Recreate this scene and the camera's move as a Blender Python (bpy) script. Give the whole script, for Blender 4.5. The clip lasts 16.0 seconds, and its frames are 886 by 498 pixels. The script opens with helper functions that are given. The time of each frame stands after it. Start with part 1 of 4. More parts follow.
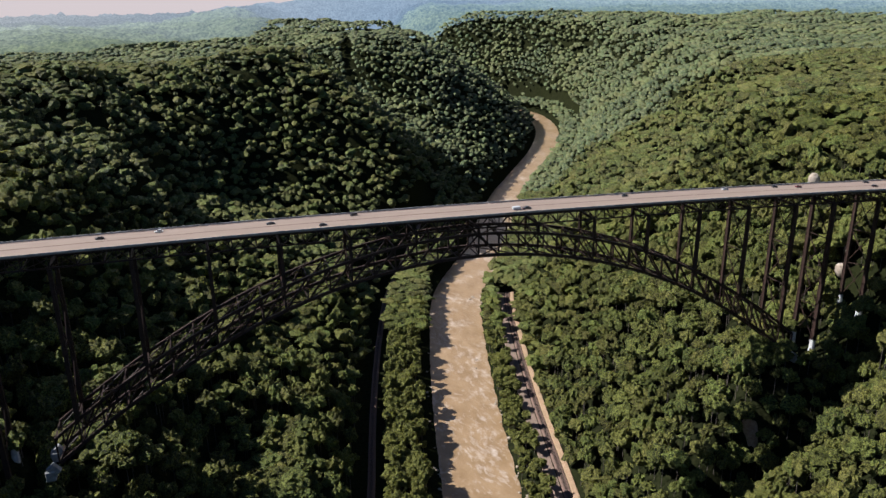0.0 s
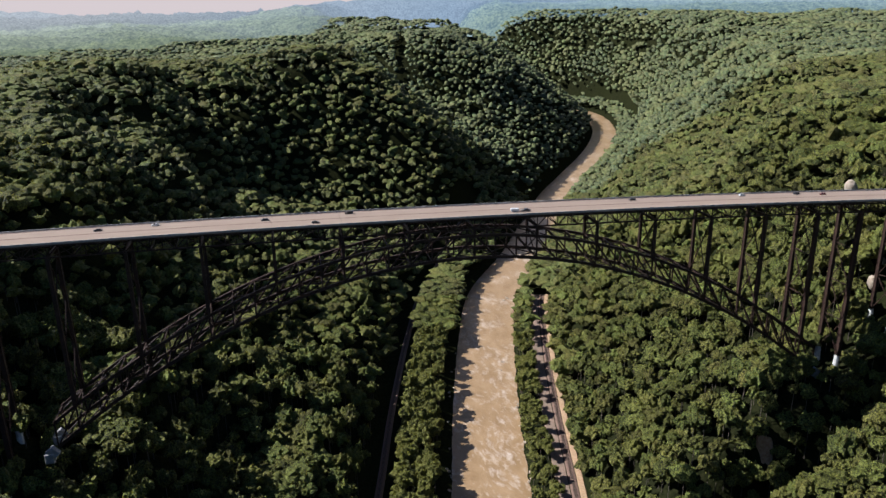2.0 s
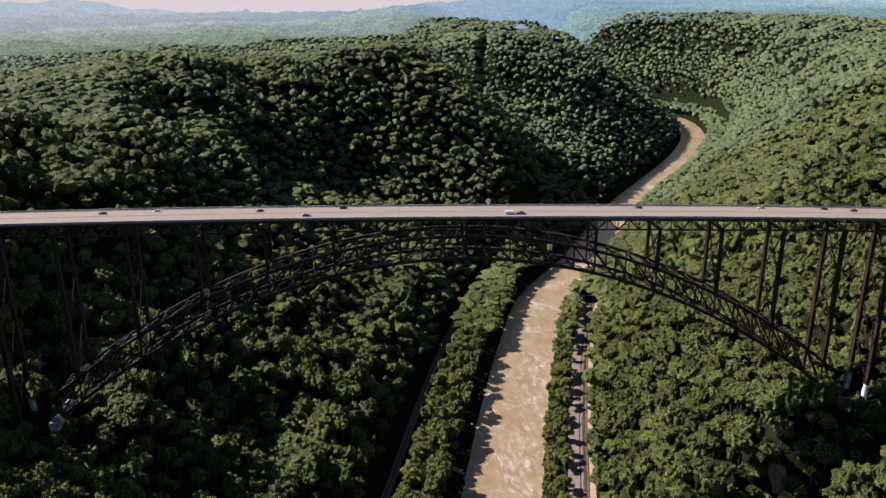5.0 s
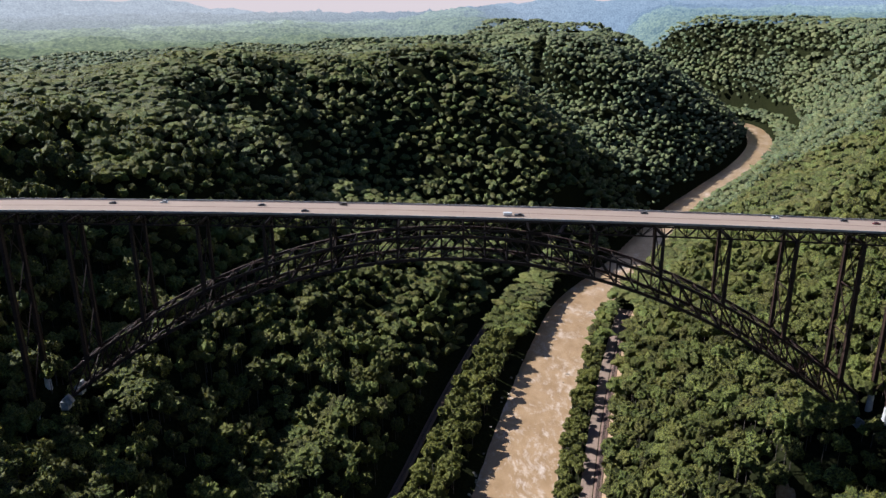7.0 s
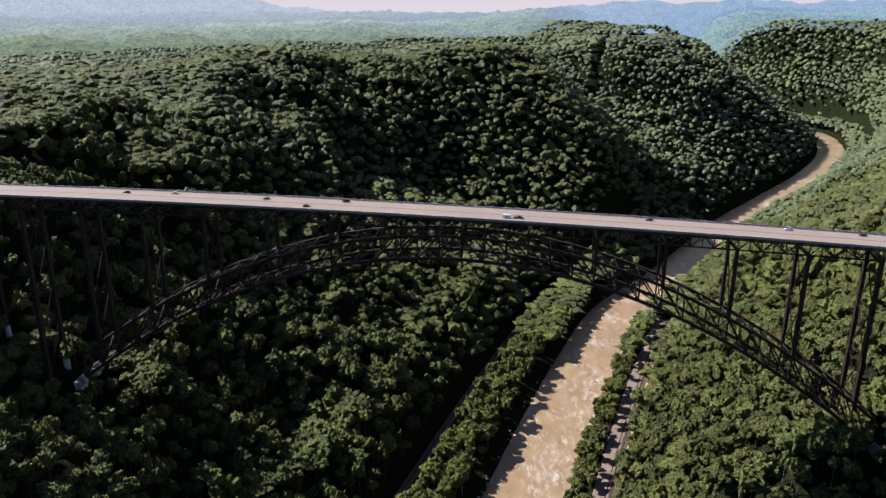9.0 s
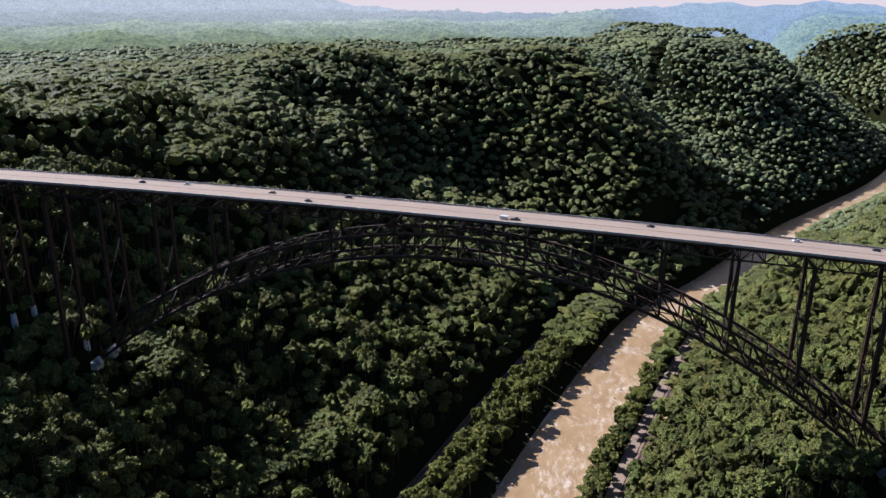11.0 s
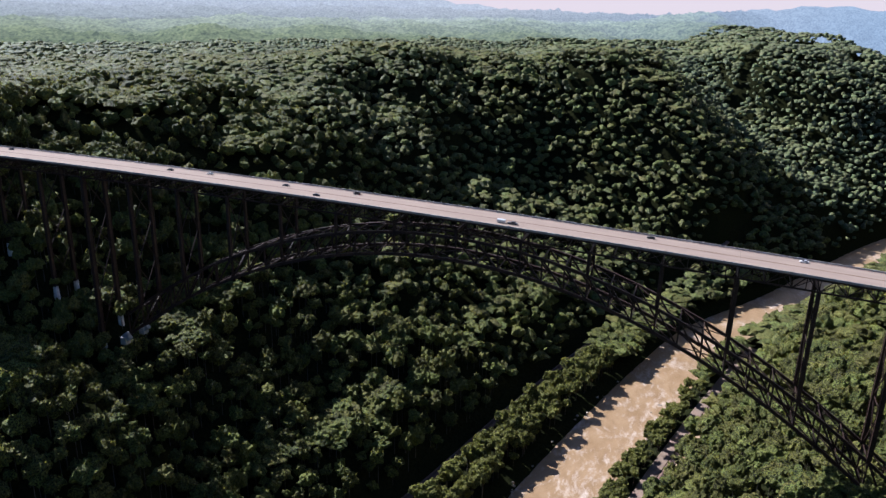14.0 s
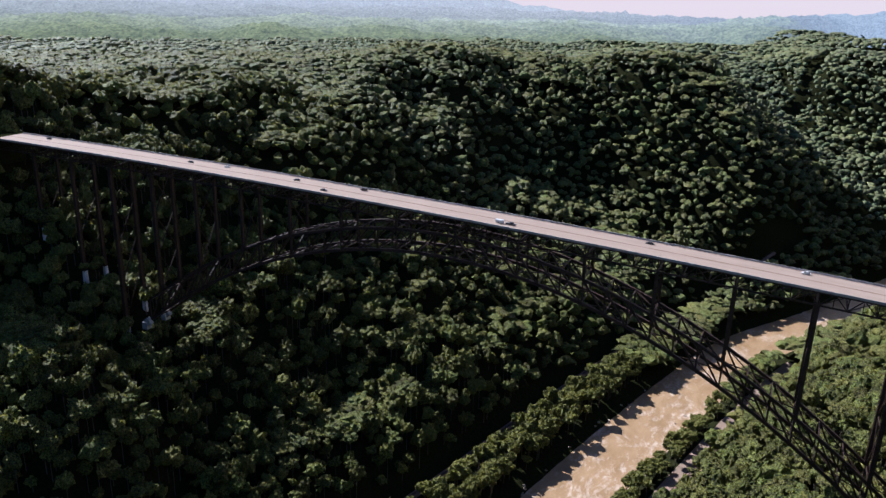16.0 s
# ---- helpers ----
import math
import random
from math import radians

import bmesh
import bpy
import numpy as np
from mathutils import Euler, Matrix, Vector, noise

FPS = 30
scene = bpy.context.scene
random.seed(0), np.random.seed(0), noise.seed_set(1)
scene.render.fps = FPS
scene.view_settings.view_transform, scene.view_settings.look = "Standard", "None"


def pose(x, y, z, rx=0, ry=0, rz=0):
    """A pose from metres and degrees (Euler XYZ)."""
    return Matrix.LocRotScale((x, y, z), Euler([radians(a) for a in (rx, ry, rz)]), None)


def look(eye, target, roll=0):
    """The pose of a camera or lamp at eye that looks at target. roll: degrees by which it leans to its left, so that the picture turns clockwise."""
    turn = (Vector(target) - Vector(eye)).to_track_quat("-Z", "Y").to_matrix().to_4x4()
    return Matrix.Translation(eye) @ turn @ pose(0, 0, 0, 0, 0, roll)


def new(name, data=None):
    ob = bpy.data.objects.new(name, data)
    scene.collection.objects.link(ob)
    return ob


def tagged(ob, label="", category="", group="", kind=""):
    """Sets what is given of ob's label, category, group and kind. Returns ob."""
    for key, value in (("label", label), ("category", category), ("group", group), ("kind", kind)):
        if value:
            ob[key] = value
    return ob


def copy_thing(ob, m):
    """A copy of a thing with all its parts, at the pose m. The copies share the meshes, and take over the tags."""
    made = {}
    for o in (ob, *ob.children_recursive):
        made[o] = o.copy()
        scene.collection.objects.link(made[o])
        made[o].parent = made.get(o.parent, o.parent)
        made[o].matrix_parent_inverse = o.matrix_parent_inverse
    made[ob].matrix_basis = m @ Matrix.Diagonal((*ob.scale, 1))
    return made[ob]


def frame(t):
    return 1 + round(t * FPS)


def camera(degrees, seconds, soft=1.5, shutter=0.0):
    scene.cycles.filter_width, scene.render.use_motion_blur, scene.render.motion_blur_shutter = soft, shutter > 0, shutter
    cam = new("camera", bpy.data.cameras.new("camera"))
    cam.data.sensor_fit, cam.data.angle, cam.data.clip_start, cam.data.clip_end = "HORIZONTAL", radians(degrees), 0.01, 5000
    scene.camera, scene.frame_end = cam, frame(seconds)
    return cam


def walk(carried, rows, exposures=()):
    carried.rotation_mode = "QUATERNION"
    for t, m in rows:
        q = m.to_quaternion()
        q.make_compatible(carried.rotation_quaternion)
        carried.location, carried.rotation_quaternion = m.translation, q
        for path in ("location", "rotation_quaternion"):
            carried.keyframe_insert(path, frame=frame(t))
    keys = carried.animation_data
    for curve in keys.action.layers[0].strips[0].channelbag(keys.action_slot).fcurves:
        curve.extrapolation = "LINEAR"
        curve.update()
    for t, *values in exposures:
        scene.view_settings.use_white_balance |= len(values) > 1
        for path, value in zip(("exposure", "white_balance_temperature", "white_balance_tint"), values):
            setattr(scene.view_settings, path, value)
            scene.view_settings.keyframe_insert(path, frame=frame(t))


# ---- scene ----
cam = camera(59.88, 16.0)
PATH = [
    (0, (-155.66, -426.22, 410.63), (-126.96, -336.19, 377.89), -0.72),
    (0.5, (-145.11, -428.18, 410.51), (-118.37, -337.59, 377.67), -0.86),
    (1, (-134.50, -430.10, 410.34), (-110.00, -338.90, 377.44), -0.98),
    (1.5, (-123.77, -431.98, 410.17), (-101.37, -340.22, 377.32), -0.98),
    (2, (-112.94, -433.82, 410.00), (-92.63, -341.56, 377.20), -0.90),
    (2.5, (-102.11, -435.66, 409.82), (-83.86, -342.97, 377.03), -0.90),
    (3, (-91.45, -437.48, 409.55), (-75.31, -344.38, 376.79), -0.81),
    (3.5, (-80.97, -439.13, 409.15), (-66.89, -345.68, 376.48), -0.70),
    (4, (-70.56, -440.46, 408.66), (-58.58, -346.69, 376.05), -0.60),
    (6.5, (-16.67, -442.95, 406.06), (-15.74, -348.31, 373.77), -0.37),
    (7, (-5.88, -442.58, 405.86), (-7.24, -347.94, 373.60), -0.25),
    (7.5, (4.72, -441.99, 405.60), (1.14, -347.39, 373.38), -0.15),
    (8, (15.13, -441.23, 405.33), (9.34, -346.72, 373.16), -0.02),
    (8.5, (25.43, -440.36, 405.11), (17.41, -346.01, 372.96), 0.11),
    (9, (35.70, -439.34, 404.96), (25.49, -345.20, 372.81), 0.21),
    (11.5, (86.86, -431.51, 404.96), (65.95, -339.19, 372.71), 0.78),
    (12, (96.61, -429.42, 405.45), (73.63, -337.61, 373.17), 0.90),
    (12.5, (106.20, -427.16, 405.98), (81.19, -335.91, 373.62), 1.04),
    (13, (115.69, -424.80, 406.65), (88.68, -334.15, 374.21), 1.16),
    (13.5, (125.10, -422.37, 407.38), (96.09, -332.37, 374.84), 1.27),
    (14, (134.46, -419.85, 408.04), (103.48, -330.55, 375.39), 1.42),
    (14.5, (143.76, -417.18, 408.52), (110.84, -328.61, 375.78), 1.59),
    (15, (152.95, -414.26, 408.73), (118.09, -326.45, 375.97), 1.72),
    (15.5, (162.03, -411.14, 408.63), (125.25, -324.10, 375.89), 1.79),
    (16, (171.03, -407.94, 408.27), (132.35, -321.73, 375.54), 1.82),
]
walk(cam, [(t, look(eye, target, roll)) for t, eye, target, roll in PATH],
     exposures=((0, 0.68, 5450, 12), (7, 0.82, 5280, 13), (16, 0.96, 5120, 17)))

# ---- light ----
SUN_TOWARDS = Vector((-0.99, 0.33, 1.0)).normalized()
sun_data = bpy.data.lights.new("sun", "SUN")
sun_data.energy, sun_data.angle, sun_data.color = 5.0, radians(0.6), (1.0, 0.94, 0.82)
sun = new("sun", sun_data)
sun.matrix_world = look(SUN_TOWARDS * 900, (0, 0, 0))
world = bpy.data.worlds.new("sky")
scene.world = world
world.use_nodes = True
sky = world.node_tree.nodes.new("ShaderNodeTexSky")
sky.sky_type, sky.sun_disc = "NISHITA", False
sky.sun_elevation = math.asin(SUN_TOWARDS.z)
sky.sun_rotation = math.atan2(SUN_TOWARDS.x, SUN_TOWARDS.y)
sky.air_density, sky.dust_density, sky.ozone_density = 1.0, 0.4, 6.0
background = world.node_tree.nodes["Background"]
background.inputs["Strength"].default_value = 0.040
world.node_tree.links.new(sky.outputs["Color"], background.inputs["Color"])

# ---- materials ----
def material(name, colours, scale=1.0, detail=6.0, rough=0.9, bump=0.0, bump_scale=None, island=0.0,
             metal=0.0, patch=None, patch_scale=0.02, stretch=(1, 1, 1), specular=0.3, random_piece=0.0, lie_flat=0.0, thin=0.0, crisp=0.18):
    """Node material: grain between two colours, broad patches of a third, relief, and a change from piece to piece."""
    m = bpy.data.materials.new(name)
    m.use_nodes = True
    n, l = m.node_tree.nodes, m.node_tree.links
    b = n["Principled BSDF"]
    b.inputs["Roughness"].default_value = rough
    b.inputs["Metallic"].default_value = metal
    b.inputs["Specular IOR Level"].default_value = specular
    geo = n.new("ShaderNodeNewGeometry")
    mapping = n.new("ShaderNodeMapping")
    mapping.inputs["Scale"].default_value = stretch
    l.new(geo.outputs["Position"], mapping.inputs["Vector"])
    grain = n.new("ShaderNodeTexNoise")
    grain.inputs["Scale"].default_value, grain.inputs["Detail"].default_value = scale, detail
    l.new(mapping.outputs[0], grain.inputs["Vector"])
    ramp = n.new("ShaderNodeValToRGB")
    ramp.color_ramp.elements[0].position, ramp.color_ramp.elements[1].position = 0.5 - crisp, 0.5 + crisp
    ramp.color_ramp.elements[0].color = (*colours[0], 1)
    ramp.color_ramp.elements[1].color = (*colours[1], 1)
    l.new(grain.outputs["Fac"], ramp.inputs["Fac"])
    out = ramp.outputs["Color"]
    if patch:
        broad = n.new("ShaderNodeTexNoise")
        broad.inputs["Scale"].default_value, broad.inputs["Detail"].default_value = patch_scale, 4
        l.new(geo.outputs["Position"], broad.inputs["Vector"])
        step = n.new("ShaderNodeMapRange")
        step.inputs["From Min"].default_value, step.inputs["From Max"].default_value = 0.42, 0.66
        step.inputs["To Max"].default_value = 0.55
        l.new(broad.outputs["Fac"], step.inputs["Value"])
        mix = n.new("ShaderNodeMix")
        mix.data_type = "RGBA"
        l.new(step.outputs["Result"], mix.inputs["Factor"])
        l.new(out, mix.inputs["A"])
        mix.inputs["B"].default_value = (*patch, 1)
        out = mix.outputs["Result"]
    if island or random_piece:
        vary = n.new("ShaderNodeHueSaturation")
        value = n.new("ShaderNodeMapRange")
        amount = island or random_piece
        value.inputs["To Min"].default_value, value.inputs["To Max"].default_value = 1 - amount, 1 + amount
        if island:
            source = geo.outputs["Random Per Island"]
        else:
            source = n.new("ShaderNodeObjectInfo").outputs["Random"]
        l.new(source, value.inputs["Value"])
        l.new(value.outputs["Result"], vary.inputs["Value"])
        hue = n.new("ShaderNodeMath")
        hue.operation = "MULTIPLY_ADD"
        hue.inputs[1].default_value, hue.inputs[2].default_value = 0.05 * (amount > 0.15), 0.5 - 0.025 * (amount > 0.15)
        flip = n.new("ShaderNodeMath")
        flip.operation = "FRACT"
        seven = n.new("ShaderNodeMath")
        seven.operation, seven.inputs[1].default_value = "MULTIPLY", 7.31
        l.new(source, seven.inputs[0])
        l.new(seven.outputs[0], flip.inputs[0])
        l.new(flip.outputs[0], hue.inputs[0])
        l.new(hue.outputs[0], vary.inputs["Hue"])
        l.new(out, vary.inputs["Color"])
        out = vary.outputs["Color"]
    l.new(out, b.inputs["Base Color"])
    if bump:
        relief = n.new("ShaderNodeTexNoise")
        relief.inputs["Scale"].default_value = bump_scale or scale
        relief.inputs["Detail"].default_value = 5
        l.new(mapping.outputs[0], relief.inputs["Vector"])
        bumped = n.new("ShaderNodeBump")
        bumped.inputs["Strength"].default_value = 1.0
        bumped.inputs["Distance"].default_value = bump
        l.new(relief.outputs["Fac"], bumped.inputs["Height"])
        facing = bumped.outputs["Normal"]
        if lie_flat:
            # leaves are taken to lie nearer to level than their billow; the tipped normals brighten its sides
            tip = n.new("ShaderNodeVectorMath")
            tip.operation, tip.inputs[1].default_value = "ADD", (0, 0, lie_flat)
            l.new(facing, tip.inputs[0])
            unit = n.new("ShaderNodeVectorMath")
            unit.operation = "NORMALIZE"
            l.new(tip.outputs[0], unit.inputs[0])
            facing = unit.outputs[0]
        l.new(facing, b.inputs["Normal"])
        if thin:
            # sunlight that comes through the leaves
            through_leaf = n.new("ShaderNodeBsdfTranslucent")
            tint = n.new("ShaderNodeMix")
            tint.data_type, tint.blend_type = "RGBA", "MULTIPLY"
            tint.inputs["Factor"].default_value = 1.0
            l.new(out, tint.inputs["A"])
            tint.inputs["B"].default_value = (1.25, 1.2, 0.9, 1)
            l.new(tint.outputs["Result"], through_leaf.inputs["Color"])
            both = n.new("ShaderNodeMixShader")
            both.inputs["Fac"].default_value = thin
            l.new(b.outputs[0], both.inputs[1])
            l.new(through_leaf.outputs[0], both.inputs[2])
            l.new(both.outputs[0], n["Material Output"].inputs["Surface"])
    return m


# the dark grain puts the shade between leaf clumps into the colour
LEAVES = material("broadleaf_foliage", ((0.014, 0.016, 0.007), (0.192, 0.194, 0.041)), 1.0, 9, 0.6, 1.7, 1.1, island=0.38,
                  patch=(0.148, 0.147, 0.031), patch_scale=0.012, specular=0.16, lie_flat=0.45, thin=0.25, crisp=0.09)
# paler and bluer than LEAVES: haze over the far trees put into the colour
HAZY_LEAVES = material("haze_tinted_foliage", ((0.037, 0.052, 0.034), (0.210, 0.225, 0.090)), 0.4, 9, 0.6, 2.0, 0.4, island=0.28,
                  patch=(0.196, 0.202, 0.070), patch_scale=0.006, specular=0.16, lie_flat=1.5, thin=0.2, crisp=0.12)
# LEAVES again, brighter and yellower: sunlight on the plateau woods put into the colour
BRIGHT_LEAVES = material("brightened_leaf_copy", ((0.020, 0.024, 0.012), (0.212, 0.212, 0.054)), 0.8, 9, 0.6, 1.6, 0.8, island=0.30,
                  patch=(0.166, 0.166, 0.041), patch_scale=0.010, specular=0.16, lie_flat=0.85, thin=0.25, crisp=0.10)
SPRAYS = material("leaf_sprays", ((0.040, 0.038, 0.012), (0.240, 0.240, 0.048)), 0.6, 6, 0.6, 0.5, 0.6, island=0.42, specular=0.16,
                  lie_flat=0.4, thin=0.5, crisp=0.13)
NEEDLES = material("conifer_needles", ((0.006, 0.012, 0.008), (0.022, 0.034, 0.018)), 0.9, 6, 0.8, 0.4, 1.2, specular=0.2)
# kept near black: shade under the trees is put into the colour
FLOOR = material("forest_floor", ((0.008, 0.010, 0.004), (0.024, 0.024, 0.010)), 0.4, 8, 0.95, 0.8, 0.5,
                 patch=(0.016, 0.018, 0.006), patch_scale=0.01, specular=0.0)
BARK = material("bark", ((0.05, 0.04, 0.03), (0.14, 0.11, 0.085)), 2.0, 6, 0.95, 0.05, 6.0)
STEEL = material("weathering_steel", ((0.016, 0.009, 0.007), (0.048, 0.027, 0.019)), 0.6, 8, 0.6, 0.01, 3.0,
                 patch=(0.054, 0.030, 0.021), patch_scale=0.12, specular=0.2)
CONCRETE = material("deck_concrete", ((0.250, 0.180, 0.134), (0.306, 0.226, 0.170)), 0.35, 8, 0.85, 0.01, 4.0,
                    patch=(0.272, 0.198, 0.148), patch_scale=0.03, stretch=(0.15, 1, 1))
PARAPET = material("parapet_concrete", ((0.24, 0.225, 0.205), (0.38, 0.36, 0.33)), 0.5, 7, 0.9, 0.01, 3.0)
STAIN = material("rust_stained_concrete", ((0.13, 0.075, 0.048), (0.21, 0.135, 0.095)), 0.4, 8, 0.9, stretch=(0.2, 1, 1))
PIER = material("pier_concrete", ((0.52, 0.50, 0.46), (0.72, 0.70, 0.66)), 0.5, 8, 0.9, 0.02, 2.0,
                patch=(0.45, 0.40, 0.34), patch_scale=0.2)
ROCK = material("sandstone", ((0.22, 0.17, 0.12), (0.46, 0.38, 0.29)), 0.4, 8, 0.95, 0.3, 0.7, patch=(0.34, 0.24, 0.16), patch_scale=0.1)
SOIL = material("bare_soil", ((0.30, 0.17, 0.09), (0.45, 0.30, 0.18)), 0.6, 8, 0.95, 0.2, 0.8, patch=(0.28, 0.2, 0.11), patch_scale=0.09)
GRAVEL = material("service_road_gravel", ((0.19, 0.122, 0.085), (0.29, 0.20, 0.142)), 0.8, 8, 0.95, 0.05, 2.0,
                  patch=(0.17, 0.125, 0.085), patch_scale=0.06)
BALLAST = material("rusty_ballast", ((0.11, 0.065, 0.045), (0.24, 0.15, 0.11)), 1.5, 8, 0.95, 0.08, 3.0)
RAIL = material("rail_steel", ((0.10, 0.06, 0.045), (0.22, 0.15, 0.12)), 2.0, 4, 0.5, metal=0.6)
WOOD = material("sleeper_timber", ((0.05, 0.035, 0.025), (0.11, 0.08, 0.06)), 3.0, 5, 0.9)


def water_material():
    m = bpy.data.materials.new("muddy_river_water")
    m.use_nodes = True
    n, l = m.node_tree.nodes, m.node_tree.links
    b = n["Principled BSDF"]
    b.inputs["Roughness"].default_value = 0.22
    b.inputs["IOR"].default_value = 1.33
    geo = n.new("ShaderNodeNewGeometry")
    swirl = n.new("ShaderNodeTexNoise")
    swirl.inputs["Scale"].default_value, swirl.inputs["Detail"].default_value = 0.02, 3
    l.new(geo.outputs["Position"], swirl.inputs["Vector"])
    offset = n.new("ShaderNodeVectorMath")
    offset.operation = "MULTIPLY_ADD"
    offset.inputs[1].default_value = (25, 25, 0)
    l.new(swirl.outputs["Color"], offset.inputs[0])
    l.new(geo.outputs["Position"], offset.inputs[2])
    turn = n.new("ShaderNodeMapping")
    turn.inputs["Rotation"].default_value = (0, 0, radians(18))
    turn.inputs["Scale"].default_value = (1.0, 0.45, 1)
    l.new(offset.outputs[0], turn.inputs["Vector"])
    grain = n.new("ShaderNodeTexNoise")
    grain.inputs["Scale"].default_value, grain.inputs["Detail"].default_value = 0.07, 9
    grain.inputs["Roughness"].default_value = 0.62
    l.new(turn.outputs[0], grain.inputs["Vector"])
    mud = n.new("ShaderNodeValToRGB")
    mud.color_ramp.elements[0].position, mud.color_ramp.elements[1].position = 0.3, 0.72
    mud.color_ramp.elements[0].color = (0.225, 0.135, 0.060, 1)
    mud.color_ramp.elements[1].color = (0.36, 0.235, 0.125, 1)
    l.new(grain.outputs["Fac"], mud.inputs["Fac"])
    # white water: fine streaks, only where a broad field says that the bed is shallow
    fine = n.new("ShaderNodeTexNoise")
    fine.inputs["Scale"].default_value, fine.inputs["Detail"].default_value = 0.16, 10
    fine.inputs["Roughness"].default_value = 0.72
    l.new(turn.outputs[0], fine.inputs["Vector"])
    rapids = n.new("ShaderNodeTexNoise")
    rapids.inputs["Scale"].default_value, rapids.inputs["Detail"].default_value = 0.022, 2
    l.new(geo.outputs["Position"], rapids.inputs["Vector"])
    add = n.new("ShaderNodeMath")
    add.operation = "MULTIPLY_ADD"
    add.inputs[1].default_value = 0.55
    l.new(rapids.outputs["Fac"], add.inputs[0])
    l.new(fine.outputs["Fac"], add.inputs[2])
    foam = n.new("ShaderNodeMapRange")
    foam.inputs["From Min"].default_value, foam.inputs["From Max"].default_value = 0.80, 1.0
    foam.inputs["To Max"].default_value = 0.6
    l.new(add.outputs[0], foam.inputs["Value"])
    mix = n.new("ShaderNodeMix")
    mix.data_type = "RGBA"
    l.new(foam.outputs["Result"], mix.inputs["Factor"])
    l.new(mud.outputs["Color"], mix.inputs["A"])
    mix.inputs["B"].default_value = (0.72, 0.60, 0.50, 1)
    l.new(mix.outputs["Result"], b.inputs["Base Color"])
    rough = n.new("ShaderNodeMath")
    rough.operation = "MULTIPLY_ADD"
    rough.inputs[1].default_value, rough.inputs[2].default_value = 0.5, 0.28
    l.new(foam.outputs["Result"], rough.inputs[0])
    l.new(rough.outputs[0], b.inputs["Roughness"])
    bump = n.new("ShaderNodeBump")
    bump.inputs["Distance"].default_value = 0.5
    l.new(fine.outputs["Fac"], bump.inputs["Height"])
    l.new(bump.outputs["Normal"], b.inputs["Normal"])
    return m


WATER = water_material()


def paint(name, colour, rough=0.35, metal=0.0):
    return material(name, (tuple(c * 0.85 for c in colour), colour), 1.2, 4, rough, metal=metal, specular=0.5)


def quick_mesh(name, verts, faces, mat, smooth=False):
    """A mesh from arrays that were computed, with one material."""
    me = bpy.data.meshes.new(name)
    me.from_pydata([tuple(v) for v in verts], [], [tuple(f) for f in faces])
    me.materials.append(mat)
    if smooth:
        me.polygons.foreach_set("use_smooth", [True] * len(me.polygons))
    me.update()
    return me


def part(name, bm, mat, parent, label="", smooth=False):
    """Links a bmesh as one mesh object under a thing or part."""
    me = bpy.data.meshes.new(name)
    bm.to_mesh(me)
    bm.free()
    me.materials.append(mat)
    if smooth:
        me.polygons.foreach_set("use_smooth", [True] * len(me.polygons))
    ob = new(name, me)
    ob.parent = parent
    return tagged(ob, label)


def box(bm, size, m=None):
    return bmesh.ops.create_cube(bm, size=1, matrix=(m or Matrix()) @ Matrix.Diagonal((*size, 1)))["verts"]


def thing(name, label, category, group="", kind="", at=(0, 0, 0)):
    ob = new(name)
    ob.empty_display_size = 0.5
    ob.location = at
    return tagged(ob, label, category, group, kind)

# ---- the lie of the land ----
RIVER = np.array([(-75, -700), (-60, -450), (-25, -180), (12, -20), (40, 85), (72, 215), (117, 375), (166, 515), (255, 660),
                  (342, 820), (432, 980), (520, 1110), (690, 1366), (820, 1620), (880, 1850), (858, 2000), (755, 2130),
                  (620, 2240), (520, 2420), (480, 2750), (540, 3150), (660, 3650), (760, 4200), (820, 4700)], float)


def spline(points, n):
    ends = np.vstack([2 * points[0] - points[1], points, 2 * points[-1] - points[-2]])
    out = []
    for i in range(len(points) - 1):
        a, b, c, d = ends[i:i + 4]
        for u in np.arange(n) / n:
            out.append(0.5 * (2 * b + (c - a) * u + (2 * a - 5 * b + 4 * c - d) * u * u + (3 * b - a - 3 * c + d) * u ** 3))
    out.append(points[-1])
    return np.array(out)


LINE = spline(RIVER, 10)
STEPS = np.diff(LINE, axis=0)
LENGTHS = np.hypot(STEPS[:, 0], STEPS[:, 1])
STARTS = np.concatenate([[0], np.cumsum(LENGTHS)[:-1]])


def along_river(x, y):
    """How far down the river's line a place lies, and how far to its right (left is negative)."""
    best, s, d = np.full(x.shape, 1e18), np.zeros_like(x), np.zeros_like(x)
    for (ax, ay), (vx, vy), length, start in zip(LINE[:-1], STEPS, LENGTHS, STARTS):
        u = np.clip(((x - ax) * vx + (y - ay) * vy) / length ** 2, 0, 1)
        px, py = ax + u * vx, ay + u * vy
        far = (x - px) ** 2 + (y - py) ** 2
        m = far < best
        best = np.where(m, far, best)
        s = np.where(m, start + u * length, s)
        d = np.where(m, np.where((x - ax) * vy - (y - ay) * vx > 0, 1.0, -1.0) * np.sqrt(far), d)
    return s, d


def river_point(s, d):
    """The place at s down the river's line and d to its right."""
    i = min(max(int(np.searchsorted(STARTS, s)) - 1, 0), len(STARTS) - 1)
    way = STEPS[i] / LENGTHS[i]
    p = LINE[i] + way * (s - STARTS[i])
    return float(p[0] + way[1] * d), float(p[1] - way[0] * d)


rng = np.random.default_rng(7)
WAVES = [(rng.uniform(0, 2 * math.pi), rng.uniform(0, 2 * math.pi), k) for k in range(24)]


